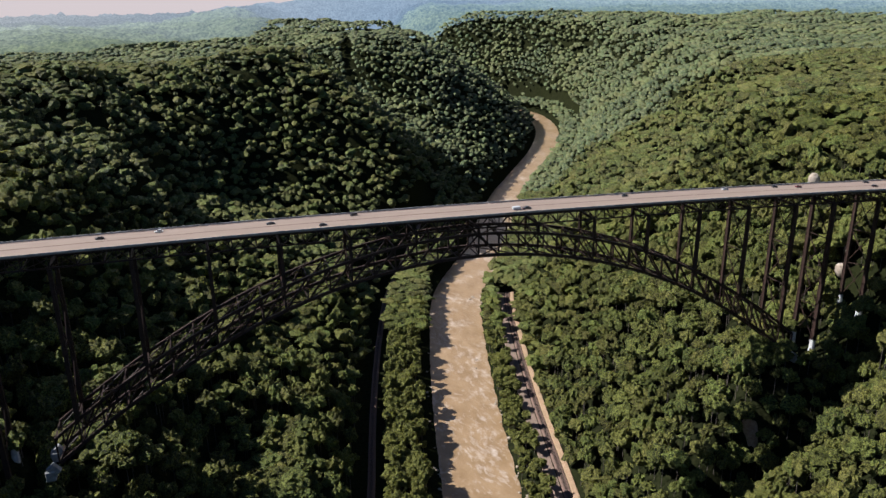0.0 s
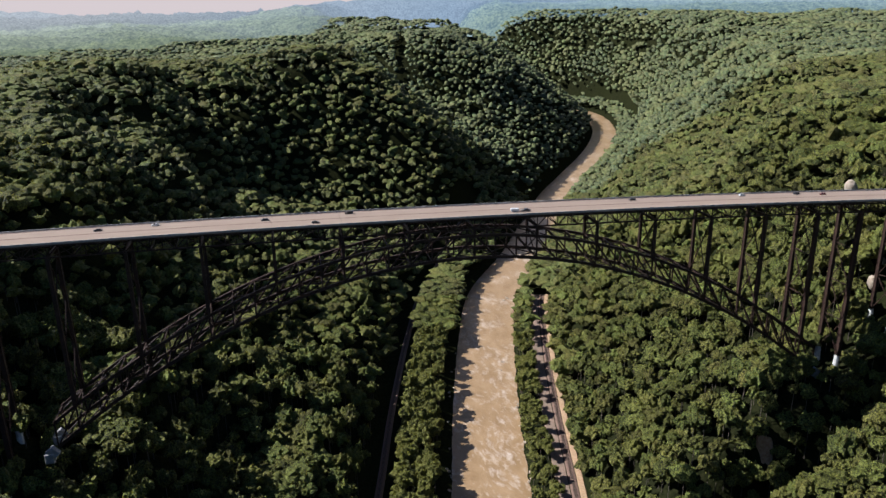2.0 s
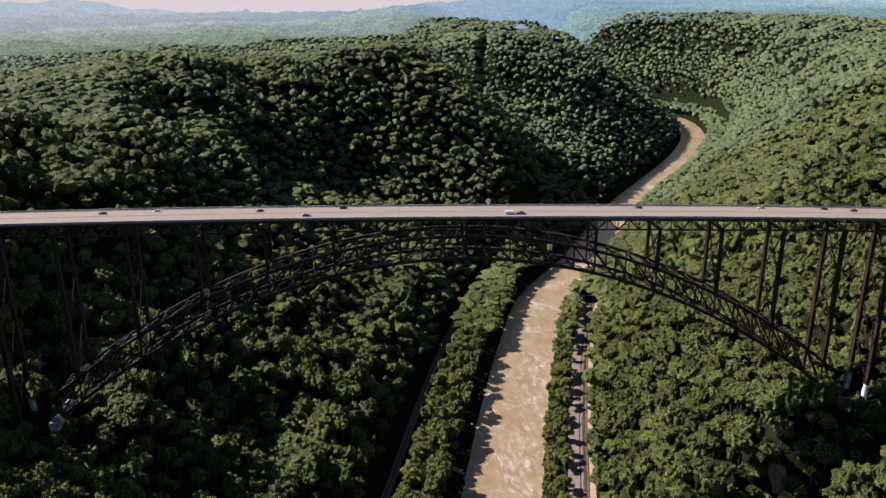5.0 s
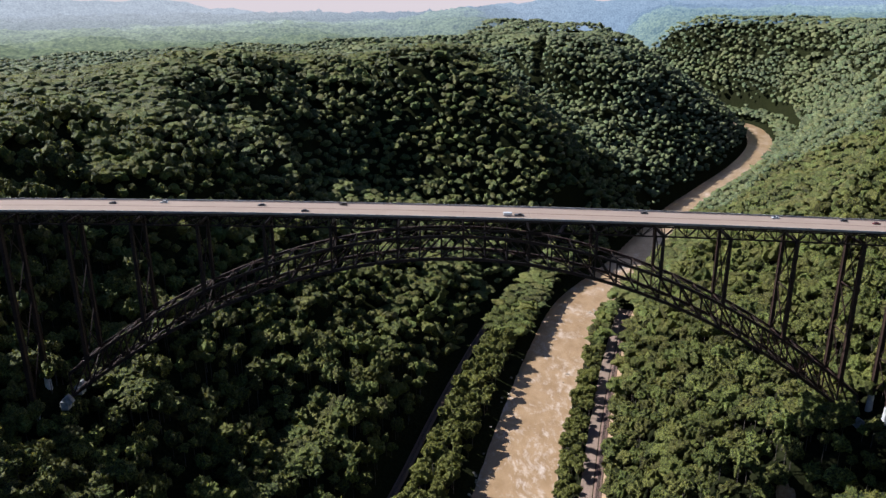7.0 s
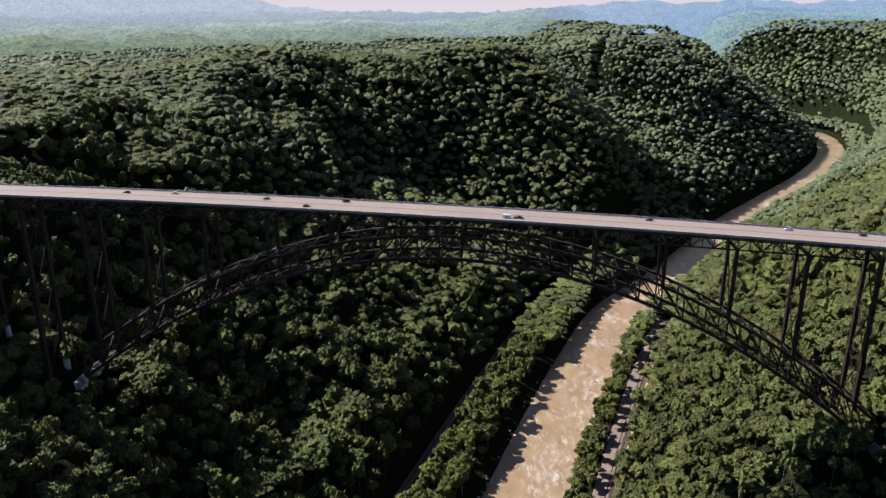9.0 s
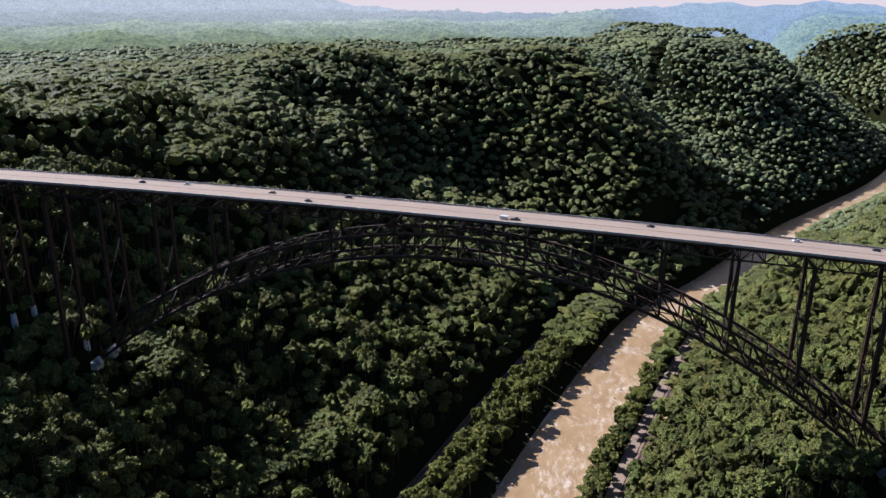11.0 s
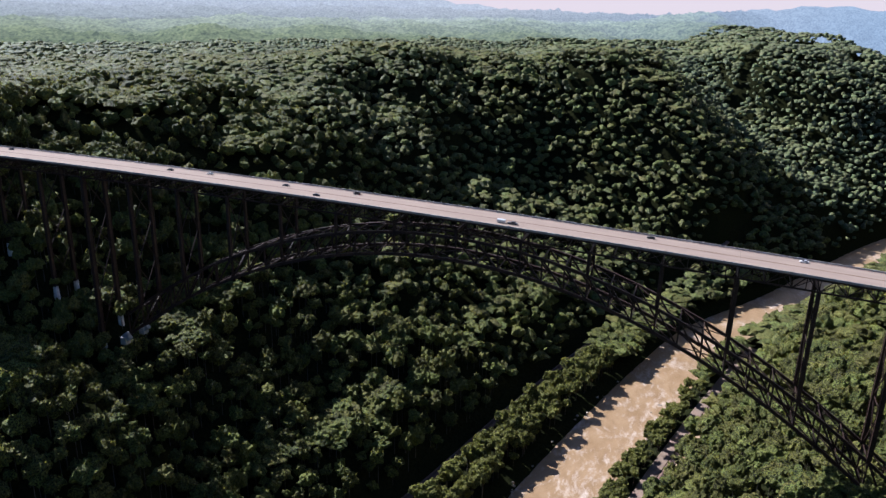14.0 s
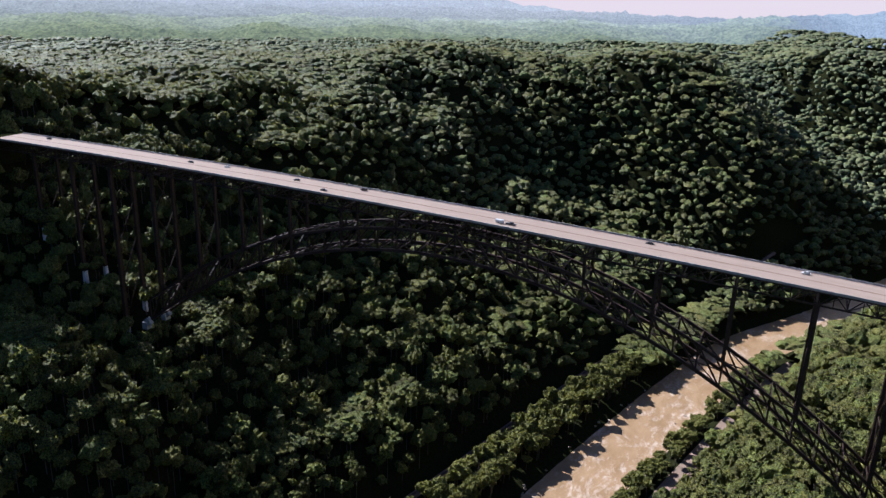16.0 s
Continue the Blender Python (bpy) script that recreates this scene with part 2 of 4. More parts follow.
def swell(x, y, size, seed):
    """A smooth, uneven field between about -1 and 1, with features of that size."""
    out = np.zeros_like(x)
    for i in range(7):
        turn, phase, _ = WAVES[(seed * 5 + i * 3) % 24]
        f = (0.6 + 0.22 * i) * 2 * math.pi / size
        out += np.sin((x * math.cos(turn + i) + y * math.sin(turn + i)) * f + phase * (i + 1)) / 4.2
    return out


# cross-section of the gorge: distance from the river's middle and height, on either side
LEFT = ((0, -5), (30, -2), (38, 2), (50, 7), (90, 10), (104, 12), (136, 42), (175, 57), (230, 92), (300, 138), (340, 176), (385, 222),
        (430, 242), (480, 272), (560, 286), (620, 284), (760, 268), (900, 256))
RIGHT = ((0, -5), (31, -2), (36, 2), (48, 9), (82, 11), (104, 40), (128, 76), (150, 98), (203, 128), (265, 166), (300, 205),
         (350, 243), (416, 264), (520, 274), (700, 270))
# the left side changes down the river: the open slope, a spur, the hollow behind it, and the far spur
SPUR = ((0, -5), (31, -2), (38, 6), (60, 25), (104, 82), (135, 138), (170, 178), (281, 252), (377, 290), (480, 278), (600, 264), (800, 254))
HOLLOW = ((0, -5), (31, -2), (38, 5), (60, 34), (97, 66), (200, 118), (300, 158), (420, 206), (520, 240), (700, 256))
FAR_SPUR = ((0, -5), (31, -2), (38, 4), (60, 26), (130, 92), (218, 165), (290, 216), (357, 252), (440, 266), (700, 256))
REACHES = ((0, 900, LEFT, 1.0), (1020, 1230, LEFT, 0.95), (1450, 1570, SPUR, 1.0), (1790, 1850, HOLLOW, 1.0), (2000, 2700, FAR_SPUR, 1.0),
           (3200, 9000, LEFT, 1.2))
WALLS = ((0, 1.0), (1000, 1.0), (1300, 0.95), (1460, 0.78), (1900, 1.0), (2300, 1.1), (2700, 1.3), (3200, 1.2))
# knolls, saddles and gullies: x, y, rise, reach along x, reach along y
KNOLLS = ((-70, 865, 8, 60, 60), (-195, 790, 8, 60, 80), (-462, 20, 42, 66, 110), (-414, -40, 52, 26, 34), (-450, -42, 40, 40, 46), (-320, 690, 20, 95, 90), (-205, 228, 14, 42, 42),
          (-200, -125, 250, 50, 55), (-260, -95, 62, 45, 45), (-203, -50, 60, 40, 34), (-208, 31, 50, 34, 34), (-330, -14, 34, 34, 40),
          (305, -38, -44, 30, 15), (268, -51, -48, 24, 14), (236, -66, -90, 26, 17), (238, -40, -34, 26, 14), (200, -44, -60, 30, 15), (204, -70, -105, 28, 20), (168, -62, -105, 32, 24), (134, -80, -90, 34, 30), (270, 0, -20, 24, 34), (312, 2, -44, 32, 36), (-10, 2030, -36, 260, 220), (215, 905, -50, 70, 70), (-20, 720, -18, 150, 90), (-165, 640, -22, 90, 70), (569, 379, 22, 90, 90), (-272, 4, 50, 27, 27), (50, 1459, -20, 90, 90), (635, 1890, -48, 110, 170),
          (-148, 98, -90, 26, 32), (-199, 76, -46, 22, 22), (-188, -8, -44, 16, 26))


def height(x, y):
    x, y = np.asarray(x, float), np.asarray(y, float)
    s, d = along_river(x, y)
    a = np.abs(d)
    wob = 1 + 0.05 * swell(x, y, 240, 1) * np.clip((a - 110) / 120, 0, 1)
    left = np.zeros_like(a)
    for i, (first, last, profile, stretch) in enumerate(REACHES):
        share = np.ones_like(a)
        if i:
            u = np.clip((s - REACHES[i - 1][1]) / (first - REACHES[i - 1][1]), 0, 1)
            share = share * u * u * (3 - 2 * u)
        if i + 1 < len(REACHES):
            u = np.clip((s - last) / (REACHES[i + 1][0] - last), 0, 1)
            share = share * (1 - u * u * (3 - 2 * u))
        left += share * np.interp(a * wob * np.where(a < 100, 1, stretch), *zip(*profile))
    right = np.interp(a * np.where(a < 90, 1, np.interp(s, *zip(*WALLS))) * wob, *zip(*RIGHT))
    h = np.where(d < 0, left, right)
    up = np.clip((h - 20) / 200, 0, 1)
    steep = np.clip((480 - a) / 120, 0, 1)
    # the uplands sink beyond the bend, and rise again to the far ridges
    far = np.hypot(x, y + 440)
    fall = np.where(d < 0, np.interp(far, (0, 1300, 1700, 2400, 3400, 5000), (1, 1, 1.0, 1.03, 1.02, 0.97)),
                    np.interp(far, (0, 1900, 2600, 3300, 5000), (1, 0.98, 0.99, 1.03, 1.05)))
    h = np.where(h > 0, h * (1 + (fall - 1) * np.clip(h / 60, 0, 1)), h)
    for kx, ky, rise, rx, ry in KNOLLS:
        h = h + rise * up * np.exp(-((x - kx) / rx) ** 2 - ((y - ky) / ry) ** 2)
    h = h + up * (5.5 * swell(x, y, 150, 2) + 4.0 * swell(x, y, 66, 1) * steep + 6.0 * swell(x, y, 520, 3) * np.clip((a - 350) / 200, 0, 1))
    # ridgelets and hollows on the steep side
    h = h + np.where(d < 0, 5.5, 0) * np.clip((a - 115) / 70, 0, 1) * np.clip((470 - a) / 80, 0, 1) * swell(x, y, 70, 1)
    h = h + np.clip((far - 1300) / 700, 0, 1) * up * (9 * swell(x, y, 900, 4) + 7 * swell(x, y, 430, 5) + 5 * swell(x, y, 190, 2))
    return h


# the ground, one sheet to the horizon, finer where the camera passes
def graded(lo, hi, fine_lo, fine_hi, fine, coarse):
    at, out = lo, []
    while at < hi:
        out.append(at)
        gap = max(fine_lo - at, at - fine_hi, 0)
        at += min(fine + gap * 0.035, coarse)
    return np.array(out + [hi])


GX, GY = graded(-4700, 4700, -620, 700, 9, 60), graded(-1500, 4750, -160, 1500, 9, 60)
MX, MY = np.meshgrid(GX, GY)
MZ = height(MX.ravel(), MY.ravel())
cells = np.arange(len(GX) * len(GY)).reshape(len(GY), len(GX))
quads = np.stack([cells[:-1, :-1], cells[:-1, 1:], cells[1:, 1:], cells[1:, :-1]], -1).reshape(-1, 4)
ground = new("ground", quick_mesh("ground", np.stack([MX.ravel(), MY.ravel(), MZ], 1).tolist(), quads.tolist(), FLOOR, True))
tagged(ground, "wooded gorge floor and slopes with leaf litter coloured dark for shade", "ground", kind="structure")


# uplands and the last ridges, the backdrop behind the whole place; haze is painted on as a glow that grows with
# distance
def haze_material():
    m = bpy.data.materials.new("painted_haze")
    m.use_nodes = True
    n, l = m.node_tree.nodes, m.node_tree.links
    b = n["Principled BSDF"]
    b.inputs["Roughness"].default_value = 1.0
    b.inputs["Specular IOR Level"].default_value = 0.0
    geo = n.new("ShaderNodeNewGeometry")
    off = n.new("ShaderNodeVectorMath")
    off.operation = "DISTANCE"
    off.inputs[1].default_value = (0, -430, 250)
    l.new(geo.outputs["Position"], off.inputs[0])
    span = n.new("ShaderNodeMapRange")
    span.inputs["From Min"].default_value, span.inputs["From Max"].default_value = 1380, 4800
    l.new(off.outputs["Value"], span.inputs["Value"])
    # haze colours for the emission: bluer towards one side, whiter towards the sun's
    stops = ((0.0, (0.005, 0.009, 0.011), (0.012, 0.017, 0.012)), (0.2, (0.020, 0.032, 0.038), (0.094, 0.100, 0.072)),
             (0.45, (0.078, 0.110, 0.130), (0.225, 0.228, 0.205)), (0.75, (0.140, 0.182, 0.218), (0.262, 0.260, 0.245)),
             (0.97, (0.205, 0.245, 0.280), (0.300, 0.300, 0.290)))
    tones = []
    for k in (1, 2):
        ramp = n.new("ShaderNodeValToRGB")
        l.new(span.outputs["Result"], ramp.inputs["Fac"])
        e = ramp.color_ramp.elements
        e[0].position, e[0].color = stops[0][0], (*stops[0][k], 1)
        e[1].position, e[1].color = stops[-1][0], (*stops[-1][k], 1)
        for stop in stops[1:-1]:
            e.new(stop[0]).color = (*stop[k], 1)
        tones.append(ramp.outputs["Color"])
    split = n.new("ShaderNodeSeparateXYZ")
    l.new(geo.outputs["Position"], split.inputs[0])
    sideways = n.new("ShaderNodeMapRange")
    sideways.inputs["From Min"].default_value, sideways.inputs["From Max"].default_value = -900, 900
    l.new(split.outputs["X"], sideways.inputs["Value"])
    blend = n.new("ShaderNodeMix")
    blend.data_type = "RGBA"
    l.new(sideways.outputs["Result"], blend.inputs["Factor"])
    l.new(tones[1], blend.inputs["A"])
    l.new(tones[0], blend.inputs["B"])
    woods = n.new("ShaderNodeTexNoise")
    woods.inputs["Scale"].default_value, woods.inputs["Detail"].default_value = 0.02, 9
    woods.inputs["Roughness"].default_value = 0.7
    l.new(geo.outputs["Position"], woods.inputs["Vector"])
    shade = n.new("ShaderNodeMapRange")
    shade.inputs["From Min"].default_value, shade.inputs["From Max"].default_value = 0.3, 0.7
    shade.inputs["To Min"].default_value, shade.inputs["To Max"].default_value = 0.72, 1.24
    fine = n.new("ShaderNodeTexNoise")
    fine.inputs["Scale"].default_value, fine.inputs["Detail"].default_value = 0.11, 4
    l.new(geo.outputs["Position"], fine.inputs["Vector"])
    grains = n.new("ShaderNodeMath")
    grains.operation, grains.inputs[1].default_value = "MULTIPLY_ADD", 0.55
    l.new(fine.outputs["Fac"], grains.inputs[0])
    most = n.new("ShaderNodeMath")
    most.operation, most.inputs[1].default_value = "MULTIPLY", 0.45
    l.new(woods.outputs["Fac"], most.inputs[0])
    l.new(most.outputs[0], grains.inputs[2])
    l.new(grains.outputs[0], shade.inputs["Value"])
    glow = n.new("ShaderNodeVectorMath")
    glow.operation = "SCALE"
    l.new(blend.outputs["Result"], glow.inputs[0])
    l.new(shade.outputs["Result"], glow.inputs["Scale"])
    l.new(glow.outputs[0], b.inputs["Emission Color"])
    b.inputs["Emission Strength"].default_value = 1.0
    leaf = n.new("ShaderNodeValToRGB")
    leaf.color_ramp.elements[0].position, leaf.color_ramp.elements[1].position = 0.4, 0.6
    leaf.color_ramp.elements[0].color, leaf.color_ramp.elements[1].color = (0.012, 0.022, 0.012, 1), (0.096, 0.110, 0.040, 1)
    l.new(grains.outputs[0], leaf.inputs["Fac"])
    l.new(leaf.outputs["Color"], b.inputs["Base Color"])
    return m


HAZE = haze_material()


def fan(name, radii, angles, rise, label, near=None):
    """A sheet spread like a fan about the viewing side, at the heights that rise() gives."""
    rr, aa = np.meshgrid(radii, np.radians(angles))
    if near:
        rr = near(np.degrees(aa)) + (rr - radii[0]) / (radii[-1] - radii[0]) * (radii[-1] - near(np.degrees(aa)))
    x, y = rr * np.sin(aa), rr * np.cos(aa) - 430
    z = rise(x.ravel(), y.ravel(), rr.ravel(), np.degrees(aa).ravel())
    at = np.arange(rr.size).reshape(rr.shape)
    faces = np.stack([at[:-1, :-1], at[1:, :-1], at[1:, 1:], at[:-1, 1:]], -1).reshape(-1, 4)
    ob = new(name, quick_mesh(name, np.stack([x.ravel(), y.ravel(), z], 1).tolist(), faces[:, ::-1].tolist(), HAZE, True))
    return tagged(ob, label, "distant hills", kind="structure")


def woods_end(a):
    """How far out single trees stand, towards each bearing."""
    return np.interp(a, (-70, -30, -8, 0, 6, 60), (1700, 1750, 1950, 2300, 3000, 3000))


def uplands(x, y, r, a):
    rough = np.random.default_rng(5).normal(0, 1, x.shape)
    h = height(x, y)
    return h + np.interp(r - woods_end(a), (0, 90), (3, 14)) * np.clip((h - 3) / 15, -0.5, 1) + rough * np.interp(r, (1700, 4500), (2.4, 6.0))


def last_ridges(x, y, r, a):
    crest = np.interp(a, (-75, -55, -30, -20, -15, -12, -3, 0, 4, 16, 30, 38, 43, 50, 70), (370, 370, 362, 342, 290, 238, 226, 270, 325, 348, 342, 330, 285, 240, 230))
    crest = crest + 10 * np.sin(a * 0.9 + 1) + 6 * np.sin(a * 2.3) + 3 * np.sin(a * 6.1 + 2)
    return np.interp(r, (4380, 4560, 4700), (0, 0.82, 1)) * (crest + 60) - 60


fan("backdrop", np.arange(1700, 4480, 13), np.arange(-66, 56, 0.30), uplands, "wooded uplands with pale haze painted into them as glow", woods_end)


def open_sky(x, y, r, a):
    return np.where(r < 4802, -100.0, 2600.0)


PEACH = bpy.data.materials.new("horizon_sky")
PEACH.use_nodes = True
PEACH.node_tree.nodes["Principled BSDF"].inputs["Base Color"].default_value = (0, 0, 0, 1)
PEACH.node_tree.nodes["Principled BSDF"].inputs["Specular IOR Level"].default_value = 0
PEACH.node_tree.nodes["Principled BSDF"].inputs["Emission Color"].default_value = (0.46, 0.372, 0.318, 1)
PEACH.node_tree.nodes["Principled BSDF"].inputs["Emission Strength"].default_value = 1
horizon = fan("backdrop", np.array([4800, 4830]), np.arange(-80, 72, 2.0), open_sky, "pale peach sky low over the horizon")
horizon.data.materials[0] = PEACH
fan("backdrop", np.arange(4380, 4721, 34), np.arange(-72, 62, 0.5), last_ridges, "mountain ridges on the horizon, pale blue with painted haze")

# the river's surface
wet = []
for s in np.arange(120, STARTS[-1], 12.0):
    for d in (-46, -15, 15, 46):
        wet.append((*river_point(s, d), 0.0))
rows = len(wet) // 4
bands = [(r * 4 + c, r * 4 + c + 1, r * 4 + c + 5, r * 4 + c + 4) for r in range(rows - 1) for c in range(3)]
river = new("water", quick_mesh("water", wet, bands, WATER, True))
tagged(river, "muddy brown river with streaks of white water", "river", kind="structure")

# ---- the arch bridge ----
BAY = 39.37          # from one tower bent to the next
RIB = 9.8            # half the distance between the two arch ribs
HALF = 13.4          # half the deck's width
DECK_FROM, DECK_TO = -10.0 * BAY, 12.0 * BAY


def deck_z(x):
    return 278.4 - 0.0272 * x - 4.16e-5 * x * x


def arch_low(x):
    return 252.0 - 0.0300 * x - 0.001620 * x * x


def arch_high(x):
    return 266.0 - 0.0285 * x - 0.001585 * x * x


def beam_bm(a, b, across, deep, taper=1.0):
    """A straight member from a to b, flanged like a rolled or built-up section."""
    a, b = Vector(a), Vector(b)
    way = b - a
    m = Matrix.Translation(a) @ way.to_track_quat("Y", "Z").to_matrix().to_4x4()
    bm = bmesh.new()
    length = way.length
    rings = []
    for t, k in ((0, 1.0), (1, taper)):
        w, h = across * k / 2, deep * k / 2
        prof = ((-w, -h), (w, -h), (w, -h * 0.72), (w * 0.8, -h * 0.66), (w * 0.8, h * 0.66), (w, h * 0.72), (w, h), (-w, h),
                (-w, h * 0.72), (-w * 0.8, h * 0.66), (-w * 0.8, -h * 0.66), (-w, -h * 0.72))
        rings.append([bm.verts.new(m @ Vector((x, t * length, z))) for x, z in prof])
    n = len(rings[0])
    for i in range(n):
        bm.faces.new((rings[0][i], rings[0][(i + 1) % n], rings[1][(i + 1) % n], rings[1][i]))
    bm.faces.new(rings[0][::-1])
    bm.faces.new(rings[1])
    bmesh.ops.recalc_face_normals(bm, faces=bm.faces)
    return bm


def beam(name, a, b, across, deep, parent, mat=STEEL, taper=1.0):
    return part(name, beam_bm(a, b, across, deep, taper), mat, parent)


bridge = thing("arch_bridge", "long rust-brown steel arch bridge carrying a pale concrete highway", "bridge")

# deck: slabs between expansion joints, parapets, stained gutters and the median
for k in range(-10, 12):
    x0, x1 = k * BAY + 0.02, (k + 1) * BAY - 0.02
    bm = bmesh.new()
    cuts = np.linspace(x0, x1, 5)
    prof = ((-HALF, -0.45), (-HALF, 0.0), (0, 0.16), (HALF, 0.0), (HALF, -0.45), (HALF - 1.6, -0.75), (-HALF + 1.6, -0.75))
    rings = [[bm.verts.new((x, y, deck_z(x) + z)) for y, z in prof] for x in cuts]
    for r0, r1 in zip(rings[:-1], rings[1:]):
        for i in range(len(prof)):
            j = (i + 1) % len(prof)
            bm.faces.new((r0[i], r0[j], r1[j], r1[i]))
    bm.faces.new(rings[0])
    bm.faces.new(rings[-1])
    bmesh.ops.recalc_face_normals(bm, faces=bm.faces)
    part("deck_slab", bm, CONCRETE, bridge)
    for side in (-1, 1):
        bm = bmesh.new()
        prof = ((-0.22, 0.004), (-0.22, 0.25), (-0.14, 0.5), (-0.12, 0.95), (0.2, 0.95), (0.2, 0.004))
        rings = [[bm.verts.new((x, side * (HALF - 0.25 + y), deck_z(x) + z)) for y, z in prof] for x in cuts]
        for r0, r1 in zip(rings[:-1], rings[1:]):
            for i in range(len(prof)):
                j = (i + 1) % len(prof)
                bm.faces.new((r0[i], r0[j], r1[j], r1[i]))
        bm.faces.new(rings[0])
        bm.faces.new(rings[-1])
        bmesh.ops.recalc_face_normals(bm, faces=bm.faces)
        part("parapet", bm, PARAPET, bridge)
    for wide, lift, y in ((1.3, 0.010, 0.0), (0.7, 0.008, HALF - 1.5)):
        bm = bmesh.new()
        for xa, xb in zip(cuts[:-1], cuts[1:]):
            for ya, yb in ((y - wide / 2, y), (y, y + wide / 2)):
                bm.faces.new([bm.verts.new((x, yy, deck_z(x) + 0.16 * (1 - abs(yy) / HALF) + lift)) for x, yy in
                              ((xa, ya), (xb, ya), (xb, yb), (xa, yb))])
        part("stained_strip", bm, STAIN, bridge)

# stiffening truss under the deck
for side in (-1, 1):
    truss = new("deck_truss")
    truss.parent = bridge
    y = side * RIB
    for k in range(-10, 12):
        x0 = k * BAY
        top, low = (lambda x: deck_z(x) - 1.6), (lambda x: deck_z(x) - 8.6)
        beam("top_chord", (x0, y, top(x0)), (x0 + BAY, y, top(x0 + BAY)), 0.6, 0.9, truss)
        beam("bottom_chord", (x0, y, low(x0)), (x0 + BAY, y, low(x0 + BAY)), 0.6, 0.9, truss)
        n = 6
        for i in range(n):
            xa, xb = x0 + BAY * i / n, x0 + BAY * (i + 1) / n
            beam("truss_post", (xa, y, low(xa)), (xa, y, top(xa)), 0.4, 0.45, truss)
            if i % 2:
                beam("truss_diagonal", (xa, y, top(xa)), (xb, y, low(xb)), 0.45, 0.5, truss)
            else:
                beam("truss_diagonal", (xa, y, low(xa)), (xb, y, top(xb)), 0.45, 0.5, truss)
floor_frame = new("floor_frame")
floor_frame.parent = bridge
for k in range(-10, 12):
    for i in range(3):
        x = k * BAY + BAY * i / 3
        z = deck_z(x)
        beam("floor_beam", (x, -HALF + 1.2, z - 1.4), (x, HALF - 1.2, z - 1.4), 0.5, 1.3, floor_frame)
        beam("cross_strut", (x, -RIB, z - 8.6), (x, RIB, z - 8.6), 0.4, 0.5, floor_frame)
        beam("sway_brace", (x, -RIB, z - 8.4), (x, RIB, z - 2.0), 0.35, 0.4, floor_frame)
        xb = x + BAY / 3
        beam("lateral_brace", (x, -RIB, z - 8.6), (xb, RIB, deck_z(xb) - 8.6), 0.35, 0.4, floor_frame)
for y in (-11.5, -6.5, -3.2, 0, 3.2, 6.5, 11.5):
    for k in range(-10, 12):
        x0, x1 = k * BAY, (k + 1) * BAY
        beam("stringer", (x0, y, deck_z(x0) - 1.2), (x1, y, deck_z(x1) - 1.2), 0.3, 0.7, floor_frame)

# the two ribs of the arch: curved chords with posts and diagonals between
PANELS = 38
SPAN = 19 * BAY / 3
STATIONS = np.linspace(-SPAN, SPAN, PANELS + 1)
for side in (-1, 1):
    rib = new("arch_rib")
    rib.parent = bridge
    y = side * RIB
    for i in range(PANELS):
        xa, xb = STATIONS[i], STATIONS[i + 1]
        beam("upper_chord", (xa, y, arch_high(xa)), (xb, y, arch_high(xb)), 1.3, 1.7, rib)
        beam("lower_chord", (xa, y, arch_low(xa)), (xb, y, arch_low(xb)), 1.3, 1.9, rib)
        beam("web_post", (xa, y, arch_low(xa)), (xa, y, arch_high(xa)), 0.8, 0.9, rib)
        if (xa + xb < 0) == (i % 1 == 0):
            beam("web_diagonal", (xa, y, arch_low(xa)), (xb, y, arch_high(xb)), 0.8, 0.9, rib)
        else:
            beam("web_diagonal", (xa, y, arch_high(xa)), (xb, y, arch_low(xb)), 0.8, 0.9, rib)
    beam("web_post", (SPAN, y, arch_low(SPAN)), (SPAN, y, arch_high(SPAN)), 0.8, 0.9, rib)
bracing = new("arch_bracing")
bracing.parent = bridge
for i in range(PANELS + 1):
    x = STATIONS[i]
    for f in (arch_high, arch_low):
        beam("cross_strut", (x, -RIB, f(x)), (x, RIB, f(x)), 0.6, 0.7, bracing)
        if i < PANELS:
            xb = STATIONS[i + 1]
            xm = (x + xb) / 2
            if i % 2:
                beam("lateral_brace", (x, -RIB, f(x)), (xb, 0, f(xb)), 0.5, 0.55, bracing)
                beam("lateral_brace", (x, RIB, f(x)), (xb, 0, f(xb)), 0.5, 0.55, bracing)
            else:
                beam("lateral_brace", (x, 0, f(x)), (xb, -RIB, f(xb)), 0.5, 0.55, bracing)
                beam("lateral_brace", (x, 0, f(x)), (xb, RIB, f(xb)), 0.5, 0.55, bracing)
    if i % 3 == 1:
        beam("sway_brace", (x, -RIB, arch_low(x)), (x, RIB, arch_high(x)), 0.5, 0.5, bracing)
        beam("sway_brace", (x, RIB, arch_low(x)), (x, -RIB, arch_high(x)), 0.5, 0.5, bracing)

